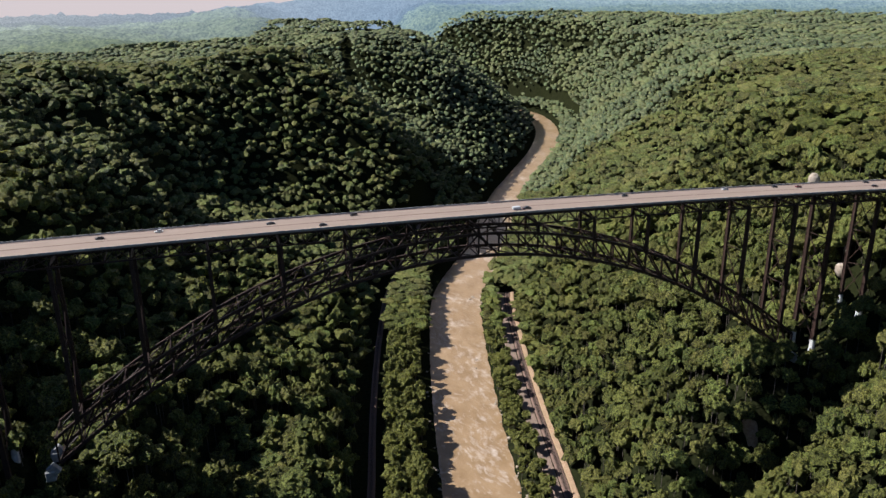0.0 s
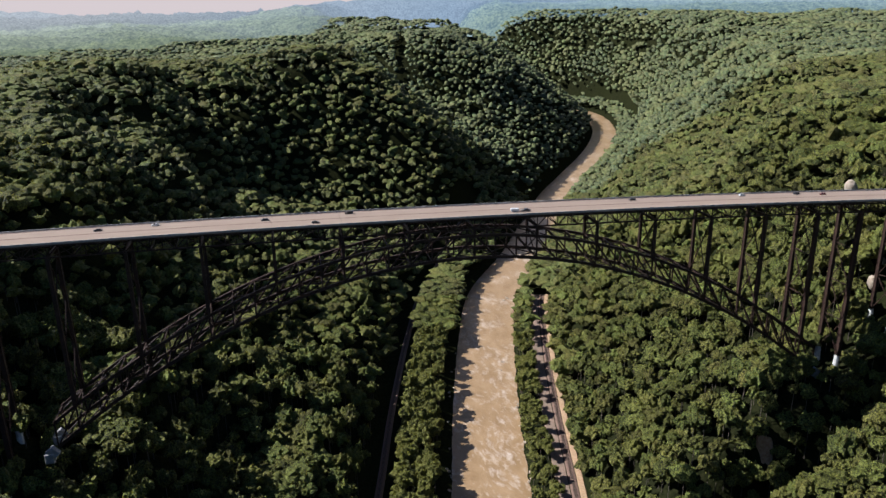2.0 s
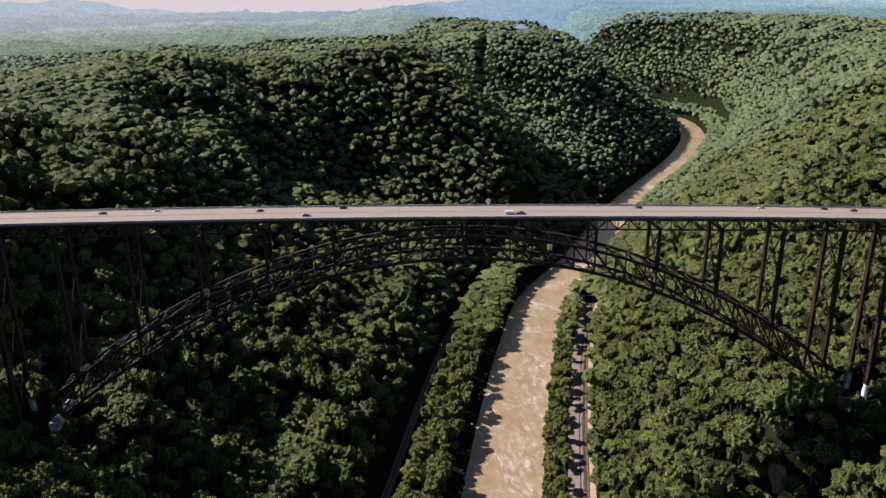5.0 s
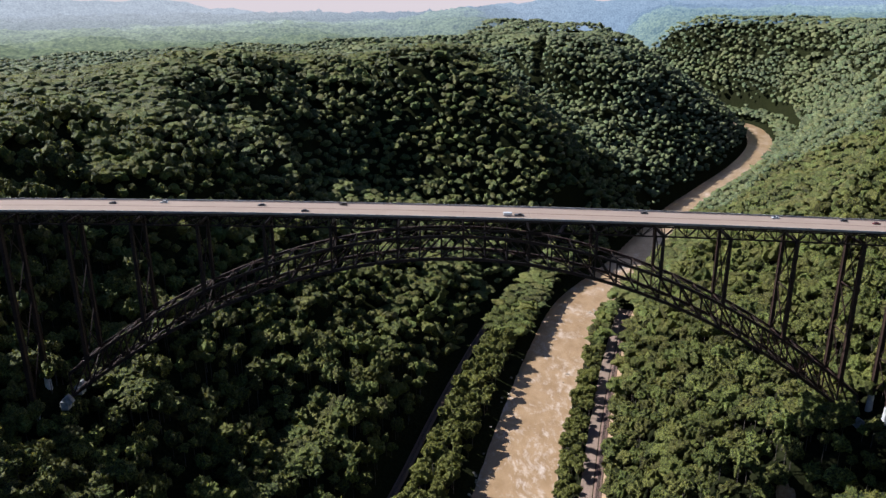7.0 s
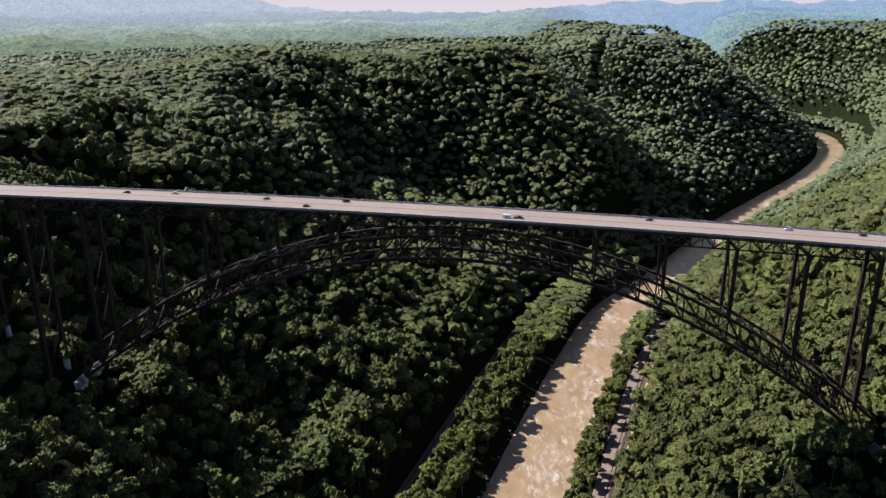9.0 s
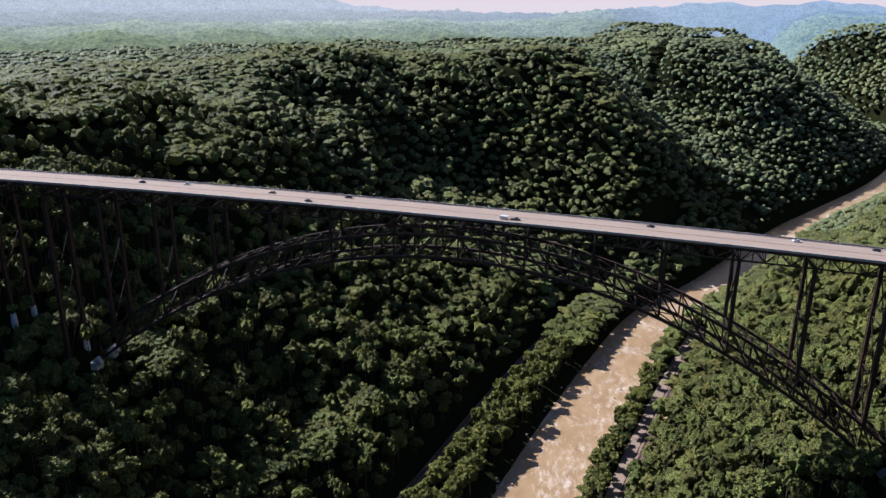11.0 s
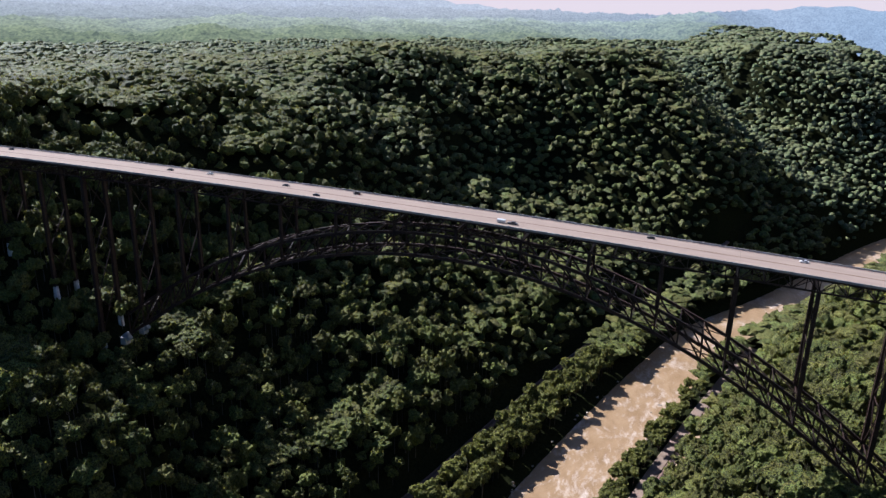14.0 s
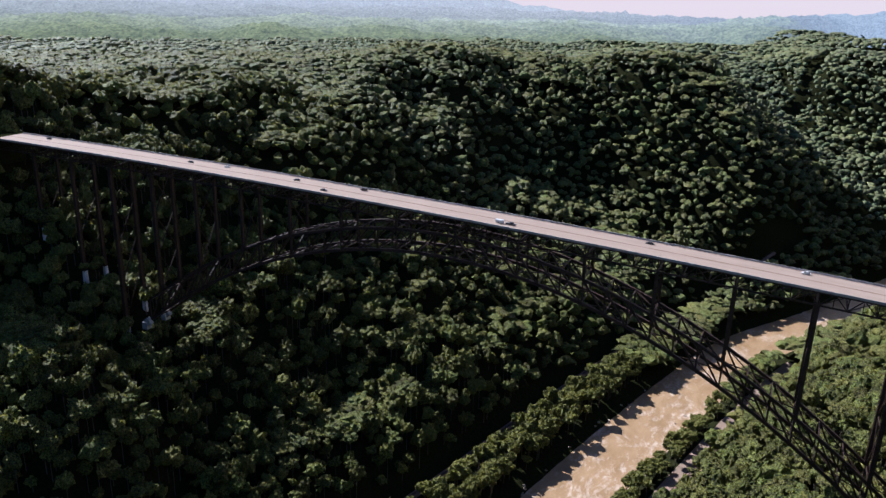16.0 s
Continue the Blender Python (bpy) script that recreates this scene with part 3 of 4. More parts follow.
# bents: pairs of tapered legs with cross bracing
for k in range(-9, 12):
    x = {7: 269.5, 8: 310.0}.get(k, k * BAY)
    on_arch = abs(k) < 7
    top = deck_z(x) - 9.0
    ends = []
    for y in (-RIB, RIB):
        if on_arch:
            ends.append(arch_high(x) + 0.4)
        else:
            ends.append(float(height(np.array([x]), np.array([y]))[0]) + {7: 12.0, 8: 15.0}.get(k, 9.0))
    if top - max(ends) < 1.5:
        continue
    bent = new("tower_bent")
    bent.parent = bridge
    tall = top - min(ends)
    for y, z in zip((-RIB, RIB), ends):
        wide = 1.5 + 0.010 * tall
        beam("leg", (x, y, z), (x, y, top), wide, wide * 1.25, bent, taper=0.86)
    beam("cap_beam", (x, -RIB - 0.9, top + 0.2), (x, RIB + 0.9, top + 0.2), 1.4, 1.5, bent)
    tiers = max(1, round(tall / 30))
    for i in range(tiers):
        za = [z + (top - z) * i / tiers for z in ends]
        zb = [z + (top - z) * (i + 1) / tiers for z in ends]
        if tall > 9:
            beam("cross_brace", (x, -RIB, za[0]), (x, RIB, zb[1]), 0.5, 0.55, bent)
            beam("cross_brace", (x, RIB, za[1]), (x, -RIB, zb[0]), 0.5, 0.55, bent)
        if i and k > 0:
            beam("strut", (x, -RIB, za[0]), (x, RIB, za[1]), 0.5, 0.6, bent)
    if not on_arch:
        for y, z in zip((-RIB, RIB), ends):
            bm = bmesh.new()
            bmesh.ops.create_cone(bm, cap_ends=True, segments=8, radius1=2.6, radius2=1.9, depth=20,
                                  matrix=Matrix.Translation((x, y, z - 9.9)))
            bmesh.ops.bevel(bm, geom=bm.edges[:], offset=0.15, segments=1, affect="EDGES")
            part("pedestal", bm, PIER, bent, "pale concrete pedestal")

# skewbacks that take the arch's thrust
for end in (-1, 1):
    for y in (-RIB, RIB):
        xs = end * (SPAN + 3.5)
        z = arch_low(end * SPAN)
        bm = bmesh.new()
        box(bm, (5, 3.6, 6), Matrix.Translation((xs, y, z - 3.0)) @ Matrix.Rotation(end * radians(38), 4, "Y"))
        box(bm, (5, 5.5, 9 + 3 * end), Matrix.Translation((xs + end * 2, y, z - 8.5 - 2.5 * end)))
        bmesh.ops.bevel(bm, geom=bm.edges[:], offset=0.3, segments=1, affect="EDGES")
        part("skewback", bm, PARAPET, bridge, "pale concrete skewback")
# concrete abutments, coloured near black like the forest floor so that they go unseen
for x, run in ((DECK_FROM - 7, 14), (DECK_TO + 7, 14)):
    bm = bmesh.new()
    box(bm, (run, 2 * HALF, 22), Matrix.Translation((x, 0, deck_z(x) - 11.2)))
    bmesh.ops.bevel(bm, geom=bm.edges[:], offset=0.2, segments=1, affect="EDGES")
    part("abutment", bm, FLOOR, bridge, "concrete abutment coloured near black to go unseen")

# ---- the woods ----
def fast_mesh(name, verts, tris, mat, smooth=True, loose=None):
    """A triangle mesh straight from arrays."""
    me = bpy.data.meshes.new(name)
    verts, tris = np.asarray(verts, np.float32), np.asarray(tris, np.int32)
    me.vertices.add(len(verts))
    me.vertices.foreach_set("co", verts.ravel())
    me.loops.add(tris.size)
    me.loops.foreach_set("vertex_index", tris.ravel())
    me.polygons.add(len(tris))
    me.polygons.foreach_set("loop_start", np.arange(0, tris.size, 3, dtype=np.int32))
    me.polygons.foreach_set("use_smooth", np.full(len(tris), smooth))
    me.materials.append(mat)
    if loose is not None:
        me.materials.append(SPRAYS)
        me.polygons.foreach_set("material_index", np.asarray(loose, np.int32))
    me.update(calc_edges=True)
    return me


def ball(subdivisions):
    bm = bmesh.new()
    bmesh.ops.create_icosphere(bm, subdivisions=subdivisions, radius=1)
    v = np.array([p.co[:] for p in bm.verts])
    f = np.array([[p.index for p in face.verts] for face in bm.faces])
    bm.free()
    return v, f


def crown(seed, subdivisions, lumps, sprigs, drop=-0.55):
    """One broadleaf crown about 1 in radius: billows of leaf masses, with loose sprays of leaves on them."""
    r = np.random.default_rng(seed)
    v, f = ball(subdivisions)
    centres, sizes = [], []
    for i in range(lumps):
        u = r.normal(size=3)
        u /= np.linalg.norm(u)
        u[2] = abs(u[2]) * 0.85 - 0.2
        centres.append(u * r.uniform(0.42, 0.78) * (1, 1, 0.9))
        sizes.append(r.uniform(0.13, 0.31))
    centres.append(np.zeros(3))
    sizes.append(0.46)
    reach = np.full(len(v), 0.35)
    for c, a in zip(centres, sizes):
        along = v @ c
        inside = along ** 2 - c @ c + a * a
        hit = np.where(inside > 0, along + np.sqrt(np.maximum(inside, 0)), 0)
        reach = np.maximum(reach, hit)
    reach *= 1 + r.normal(0, (0, 0.10, 0.12, 0.145)[subdivisions], len(v))
    p = v * reach[:, None]
    keep = p[f][:, :, 2].max(1) > drop
    f = f[keep]
    used = np.unique(f)
    swap = np.zeros(len(p), int)
    swap[used] = np.arange(len(used))
    p, f = p[used], swap[f]
    loose = np.zeros(len(f), int)
    if sprigs:
        upper = f[p[f][:, :, 2].mean(1) > -0.1]
        pick = p[upper[r.integers(0, len(upper), sprigs)]]
        share = r.dirichlet((1, 1, 1), sprigs)
        base = (pick * share[:, :, None]).sum(1)
        out = base / np.linalg.norm(base, axis=1)[:, None]
        side = np.cross(out, r.normal(size=(sprigs, 3)))
        side /= np.linalg.norm(side, axis=1)[:, None]
        # each spray lies along the billow and tips a little outwards
        along = np.cross(side, out)
        w = r.uniform(0.05, 0.11, (sprigs, 1)) * (0, 1.5, 1.2, 1.0)[subdivisions]
        tip = r.uniform(0.1, 0.9, (sprigs, 1))
        a = base + side * w - out * 0.02
        b = base - side * w * r.uniform(0.6, 1.0, (sprigs, 1)) - out * 0.02
        c = base + (along + out * tip) * w * 1.3
        n = len(p)
        p = np.vstack([p, a, b, c])
        k = np.arange(sprigs)
        f = np.vstack([f, np.stack([n + k, n + sprigs + k, n + 2 * sprigs + k], 1)])
        loose = np.concatenate([loose, np.ones(sprigs, int)])
    return p, f, loose


def scatter(lo, hi, gap, seed, ways, band):
    """Places for trees on a jittered grid, within a range of distances from the viewing side."""
    r = np.random.default_rng(seed)
    gx = np.arange(-4300, 4000, gap)
    gy = np.arange(*band, gap * 0.9)
    x, y = np.meshgrid(gx, gy)
    x = x + (np.arange(len(gy)) % 2)[:, None] * gap / 2
    x, y = (x + r.uniform(-0.36, 0.36, x.shape) * gap).ravel(), (y + r.uniform(-0.36, 0.36, y.shape) * gap).ravel()
    far = np.hypot(x, y + 430)
    way = np.degrees(np.arctan2(x, y + 430))
    m = (far >= lo) & (far < hi) & (way > ways[0]) & (way < ways[1]) & (far < woods_end(way) + 20)
    return x[m], y[m]


def open_ground(x, y, s, d):
    """Where no tree stands: water, tracks, footings, clearings, and sight lines opened towards the camera."""
    bare = (d > -39) & (d < 37)
    bare |= (d > 54) & (d < 76) & (s < 1230)
    bare |= (d > -108) & (d < -86) & (s < 1500)
    # a straight cut up the far spur
    bare |= (np.abs(x - (160 + (y - 1178) * 0.17)) < 12) & (y > 1190) & (y < 1560)
    for cx, cy, cr in CLEARINGS:
        bare |= np.hypot(x - cx, y - cy) < cr
    return bare


# some of these only open the camera's view of pedestals, outcrops and the slip
CLEARINGS = ((SPAN + 4, 0, 10), (269.5, 0, 15), (261, -13, 12), (310, 4, 12), (303, -7, 11), (205, -31, 6), (815, 829, 16), (346, 90, 11), (336, 66, 11), (202, -36, 6),
             (-1527, 1498, 60), (321, 18, 13))


def plant(name, lo, hi, gap, subdivisions, lumps, sprigs, seed, kinds=14, trunk=False, mat=LEAVES, drop=-0.35, ways=(-64, 52), fill=0.70, reach=(4.0, 16.0), steep=(1.0, 1.7), clumps=3.6, band=(-160, 4500)):
    x, y = scatter(lo, hi, gap, seed, ways, band)
    s, d = along_river(x, y)
    m = ~open_ground(x, y, s, d)
    m &= ~((np.abs(y) < 17) & ((x < DECK_FROM + 2) | (x > DECK_TO - 12)))
    m &= ~(RIVERSIDE(s, d))
    # trees stand apart on steep ground and close up to an even canopy on level ground, with crowns flattened there to
    # look sunlit from the camera
    slope = np.hypot(height(x + 15, y) - height(x - 15, y), height(x, y + 15) - height(x, y - 15)) / 30
    apart = np.clip((slope - 0.28) / 0.36, 0, 1) * np.where(d > 0, 0.9, 1)
    # trees left out to open dark, shaded gaps, mostly on the steep left side
    m &= np.random.default_rng(seed + 5).uniform(size=len(x)) > np.where(d > 0, 0.03, np.where(y > 0, 0.25, 0.05) * apart)
    x, y, s, d, apart = x[m], y[m], s[m], d[m], apart[m]
    z = height(x, y)
    r = np.random.default_rng(seed + 1)
    size = np.exp(r.normal(-0.05, 0.27, len(x))) * gap * (fill + 0.42 * (1 - apart))
    size = np.minimum(size, gap * (1.15 + 0.25 * (1 - apart))) * np.where(d > 0, 1.03, 1)
    middle = (reach[0] + reach[1]) / 2 + 1
    tall = middle + (r.uniform(*reach, len(x)) - middle) * (0.08 + 0.92 * apart) + size * 0.5 + np.where(r.uniform(size=len(x)) < 0.12, 4.5, 0) * apart
    # stands of taller and lower trees
    tall = tall + clumps * (0.1 + 0.9 * apart) * (swell(x, y, 46, 2) + swell(x, y, 24, 3)) * np.where(d > 0, 1.0, 1.35)
    # the highway runs clear of the tree tops
    under = (np.abs(y) < 26) & (x > DECK_FROM) & (x < DECK_TO)
    tall = np.where(under, np.minimum(tall, deck_z(x) - 12 - z - size), tall)
    ok = tall > 1.5
    x, y, z, size, tall, apart = x[ok], y[ok], z[ok], size[ok], tall[ok], apart[ok]
    turn, kind = r.uniform(0, 2 * math.pi, len(x)), r.integers(0, kinds, len(x))
    high = r.uniform(*steep, len(x)) * (0.52 + 0.48 * apart)
    broad = r.uniform(0.78, 1.3, len(x))
    verts, tris, sprays, n = [], [], [], 0
    for k in range(kinds):
        p, f, loose = crown(seed * 100 + k, subdivisions, lumps, sprigs, drop)
        at = np.where(kind == k)[0]
        if not len(at):
            continue
        c, sn = np.cos(turn[at])[:, None], np.sin(turn[at])[:, None]
        vx = (p[:, 0] * broad[at][:, None] * c - p[:, 1] * sn) * size[at][:, None] + x[at][:, None]
        vy = (p[:, 0] * broad[at][:, None] * sn + p[:, 1] * c) * size[at][:, None] + y[at][:, None]
        vz = p[:, 2] * (size * high)[at][:, None] + (z + tall)[at][:, None]
        verts.append(np.stack([vx, vy, vz], -1).reshape(-1, 3))
        tris.append((f[None] + (n + np.arange(len(at)) * len(p))[:, None, None]).reshape(-1, 3))
        sprays.append(np.tile(loose, len(at)))
        n += len(at) * len(p)
    if trunk:
        ring = np.array([(math.cos(a), math.sin(a)) for a in np.arange(5) * 2 * math.pi / 5])
        low = np.stack([x[:, None] + ring[:, 0] * 0.32, y[:, None] + ring[:, 1] * 0.32, np.repeat((z - 0.8)[:, None], 5, 1)], -1)
        top = np.stack([x[:, None] + ring[:, 0] * 0.16, y[:, None] + ring[:, 1] * 0.16, np.repeat((z + tall)[:, None], 5, 1)], -1)
        stem = np.concatenate([low, top], 1).reshape(-1, 3)
        side = np.array([[(i, (i + 1) % 5, 5 + (i + 1) % 5), (i, 5 + (i + 1) % 5, 5 + i)] for i in range(5)]).reshape(-1, 3)
        st = (side[None] + (np.arange(len(x)) * 10)[:, None, None]).reshape(-1, 3)
        ob = new("woodland_trunks", fast_mesh("woodland_trunks", stem, st, BARK))
        tagged(ob, "slender dark trunks under the closed canopy", "tree trunks", kind="stuff")
    ob = new(name, fast_mesh(name, np.vstack(verts), np.vstack(tris), mat, subdivisions < 2, np.concatenate(sprays)))
    return tagged(ob, "dense green broadleaf forest canopy on the gorge slopes", "forest", kind="stuff")


def RIVERSIDE(s, d):
    """The rows of separate trees on both banks."""
    return (s > 720) & (s < 1080) & (((d > -87) & (d < -38)) | ((d > 36) & (d < 54)))


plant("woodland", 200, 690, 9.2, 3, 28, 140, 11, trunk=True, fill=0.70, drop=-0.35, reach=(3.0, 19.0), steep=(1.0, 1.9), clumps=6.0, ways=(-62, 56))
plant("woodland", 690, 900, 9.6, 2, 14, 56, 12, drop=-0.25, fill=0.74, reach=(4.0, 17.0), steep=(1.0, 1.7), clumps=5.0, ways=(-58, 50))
plant("woodland", 900, 1400, 9.8, 2, 10, 14, 16, mat=BRIGHT_LEAVES, kinds=24, drop=-0.2, fill=0.86, reach=(6, 13.0), steep=(0.9, 1.35), clumps=3.0, ways=(-58, 50))
plant("woodland", 1400, 1900, 11.0, 1, 7, 5, 13, kinds=24, mat=HAZY_LEAVES, drop=-0.15, fill=0.84, reach=(7, 13), steep=(0.8, 1.2), clumps=2.4, ways=(-57, 50))
plant("woodland", 1900, 2450, 12.6, 1, 6, 2, 14, kinds=20, mat=HAZY_LEAVES, drop=-0.1, fill=0.88, reach=(8, 13), steep=(0.75, 1.1), clumps=1.8, ways=(-57, 50))
plant("woodland", 2450, 3050, 15.0, 1, 6, 0, 15, kinds=20, mat=HAZY_LEAVES, drop=-0.1, fill=0.9, reach=(8, 13), steep=(0.75, 1.1), clumps=1.8, ways=(2, 50))
plant("woodland", 0, 620, 13.5, 1, 10, 6, 17, kinds=16, drop=-0.2, ways=(-181, 181), fill=0.8, reach=(6, 13), band=(-760, -165))


def riverside_trees():
    """Separate trees along both banks, each with trunk, limbs and crown."""
    models = []
    for k in range(6):
        tree = thing("tree", "leafy broadleaf tree with a full rounded crown on the riverbank", "tree", "trees along the riverbank")
        r = np.random.default_rng(300 + k)
        bm = bmesh.new()
        bmesh.ops.create_cone(bm, cap_ends=True, segments=7, radius1=0.36, radius2=0.14, depth=11, matrix=Matrix.Translation((0, 0, 5)))
        for i in range(5):
            a = i * 1.26 + r.uniform(0, 0.5)
            tip = Vector((math.cos(a) * 2.8, math.sin(a) * 2.8, r.uniform(9, 11.5)))
            root = Vector((0, 0, r.uniform(5.5, 7.5)))
            way = tip - root
            m = Matrix.Translation((root + tip) / 2) @ way.to_track_quat("Z", "Y").to_matrix().to_4x4()
            bmesh.ops.create_cone(bm, cap_ends=True, segments=5, radius1=0.15, radius2=0.05, depth=way.length, matrix=m)
        part("trunk", bm, BARK, tree)
        p, f, loose = crown(400 + k, 3, 26, 420, drop=-0.7)
        p = p * (5.6, 5.6, 6.2) + (0, 0, 11.0)
        ob = new("crown", fast_mesh("crown", p, f, LEAVES, False, loose))
        ob.parent = tree
        models.append(tree)
    r = np.random.default_rng(77)
    spots = [(s, d) for s in np.arange(724, 1078, 8.0) for d in (-77, -70, -63, -56, -49, 37.5, 43.5, 50.5)]
    first = set()
    for s, d in spots:
        s2, d2 = s + r.uniform(-2.6, 2.6), d + r.uniform(-2.0, 2.0)
        if r.uniform() < 0.16:
            continue
        x, y = river_point(s2, d2)
        z = float(height(np.array([x]), np.array([y]))[0])
        k = int(r.integers(0, 6))
        grow = r.uniform(0.62, 1.18) * (1.25 if d < 0 else 1.12)
        m = Matrix.Translation((x, y, z - 0.3)) @ Matrix.Rotation(r.uniform(0, 6.28), 4, "Z")
        if k not in first:
            first.add(k)
            models[k].matrix_basis = m
            models[k].scale = (grow, grow, grow * 1.05)
        else:
            c = copy_thing(models[k], m)
            c.scale = (grow, grow, grow * r.uniform(0.9, 1.2) * (1.2 if d < 0 else 1.0))


riverside_trees()


def spruce(x, y, tall):
    """A lone conifer over the broadleaf canopy, added in place of a dark upright gap there."""
    tree = thing("conifer", "tall narrow dark-green conifer added in place of a dark upright gap in the plateau woods", "tree")
    bm = bmesh.new()
    bmesh.ops.create_cone(bm, cap_ends=True, segments=7, radius1=0.45, radius2=0.06, depth=tall, matrix=Matrix.Translation((0, 0, tall / 2)))
    part("trunk", bm, BARK, tree)
    r = np.random.default_rng(91)
    verts, tris = [], []
    for ring in range(26):
        up = 0.12 + 0.86 * ring / 26
        reach = 3.6 * (1 - up) ** 0.8 + 0.35
        for i in range(9):
            a = i * 0.698 + ring * 0.41 + r.uniform(-0.2, 0.2)
            k, far, wide = len(verts), reach * r.uniform(0.75, 1.15), reach * 0.34
            z = up * tall
            verts += [(0, 0, z + 0.7), (math.cos(a) * far, math.sin(a) * far, z - 0.28 * far),
                      (math.cos(a + 0.5) * wide * 1.6, math.sin(a + 0.5) * wide * 1.6, z - 0.2),
                      (math.cos(a - 0.5) * wide * 1.6, math.sin(a - 0.5) * wide * 1.6, z - 0.2)]
            tris += [(k, k + 2, k + 1), (k, k + 1, k + 3), (k + 2, k + 3, k + 1)]
    ob = new("crown", fast_mesh("crown", verts, tris, NEEDLES, False))
    ob.parent = tree
    tree.location = (x, y, float(height(np.array([float(x)]), np.array([float(y)]))[0]) - 0.3)


spruce(-428, 482, 34)

# ---- tracks along the river ----
def ribbon(name, s_from, s_to, profile, mat, label, category):
    """A strip that follows the river: profile is pairs of offset to the right and lift over the ground."""
    verts, faces, n = [], [], len(profile)
    steps = np.arange(s_from, s_to, 7.0)
    pts = np.array([river_point(s, d) for s in steps for d, _ in profile])
    base = height(pts[:, 0], pts[:, 1])
    level = base.reshape(-1, n).mean(1)
    for i in range(len(steps)):
        for j, (_, lift) in enumerate(profile):
            verts.append((*pts[i * n + j], level[i] + lift))
    faces = [(i * n + j, i * n + j + 1, (i + 1) * n + j + 1, (i + 1) * n + j) for i in range(len(steps) - 1) for j in range(n - 1)]
    ob = new(name, quick_mesh(name, verts, [f[::-1] for f in faces], mat))
    return tagged(ob, label, category, kind="structure")


ribbon("road", 600, 1235, ((53.6, -1.2), (54.6, 0.45), (62.2, 0.5), (64.2, 0.5), (65.2, -0.6)), GRAVEL, "pale pinkish gravel service road beside the railway", "road")
ribbon("verge", 600, 1235, ((71.8, -0.8), (72.6, 0.55), (77.0, 1.0), (78.5, -0.5)), SOIL, "dry tan verge along the railway", "verge")
for d in (68.5, -94.0):
    far = 1235 if d > 0 else 1420
    ribbon("trackbed", 600, far, ((d - 4.0, -1.0), (d - 3.0, 0.50), (d - 1.7, 0.85), (d + 1.7, 0.85), (d + 3.0, 0.50), (d + 4.0, -1.0)), BALLAST,
           "rust-brown ballast bed of a single-track railway", "railway")
    for rail in (-0.72, 0.72):
        ribbon("rail", 600, far, ((d + rail - 0.05, 0.86), (d + rail - 0.05, 1.16), (d + rail + 0.05, 1.16), (d + rail + 0.05, 0.86)), RAIL, "rusty steel rail on sleepers", "rail")
    verts, tris = [], []
    for s in np.arange(604, min(far, 1250) - 4, 0.62):
        (xa, ya), (xb, yb) = river_point(s, d - 1.3), river_point(s, d + 1.3)
        z = float(height(np.array([(xa + xb) / 2]), np.array([(ya + yb) / 2]))[0]) + 0.9
        u = Vector((xb - xa, yb - ya, 0)).normalized()
        w = Vector((-u.y, u.x, 0)) * 0.12
        k = len(verts)
        verts += [(xa - w.x, ya - w.y, z), (xa + w.x, ya + w.y, z), (xb + w.x, yb + w.y, z), (xb - w.x, yb - w.y, z)]
        verts += [(a, b, c + 0.09) for a, b, c in verts[k:k + 4]]
        tris += [(k + 4, k + 5, k + 6), (k + 4, k + 6, k + 7)]
        for i in range(4):
            j = (i + 1) % 4
            tris += [(k + i, k + j, k + 4 + j), (k + i, k + 4 + j, k + 4 + i)]
    ob = new("sleepers", fast_mesh("sleepers", verts, tris, WOOD, False))
    tagged(ob, "row of dark timber sleepers under the rails", "sleepers", kind="stuff")


# ---- rocks, bare ground ----
def rock_bm(seed, size):
    r = np.random.default_rng(seed)
    bm = bmesh.new()
    bmesh.ops.create_icosphere(bm, subdivisions=3, radius=1)
    cuts = r.normal(size=(9, 3))
    cuts /= np.linalg.norm(cuts, axis=1)[:, None]
    reach = r.uniform(0.55, 0.95, 9)
    for v in bm.verts:
        p = np.array(v.co)
        for c, k in zip(cuts, reach):
            over = p @ c - k
            if over > 0:
                p = p - c * over * 0.92
        v.co = Vector(p * size) * (1 + 0.05 * noise.noise(Vector(p) * 4))
    return bm


def ground_z(x, y):
    return float(height(np.array([float(x)]), np.array([float(y)]))[0])


def put_rock(x, y, size, seed, label, group, name="boulder", sink=0.25, z=None):
    me = bpy.data.meshes.new(name)
    bm = rock_bm(seed, size)
    bm.to_mesh(me)
    bm.free()
    me.materials.append(ROCK)
    ob = new(name, me)
    base = ground_z(x, y) if z is None else z
    ob.matrix_basis = pose(x, y, base + size[2] * (1 - 2 * sink) * 0.5, 0, 0, seed * 37 % 360)
    return tagged(ob, label, "rock", group)


r = np.random.default_rng(21)
for i in range(46):
    s = r.choice([r.uniform(690, 790), r.uniform(690, 1000), r.uniform(1180, 1240)])
    x, y = river_point(s, r.uniform(30.5, 37.5))
    k = r.uniform(0.7, 2.3)
    put_rock(x, y, (k, k * r.uniform(0.7, 1.2), k * r.uniform(0.5, 0.8)), 500 + i, "pale tan sandstone boulder at the water's edge", "boulders on the riverbank", z=max(0.0, ground_z(x, y)))
for i in range(16):
    x, y = river_point(r.uniform(700, 1100), r.uniform(-39, -34))
    k = r.uniform(0.7, 1.7)
    put_rock(x, y, (k, k, k * 0.6), 560 + i, "grey-tan boulder on the shaded riverbank", "boulders on the shaded bank", z=max(0.0, ground_z(x, y)))
put_rock(180, 496, (5.0, 2.2, 1.6), 601, "flat sandstone ledge breaking the river's surface", "rocks in the river", z=0.0)
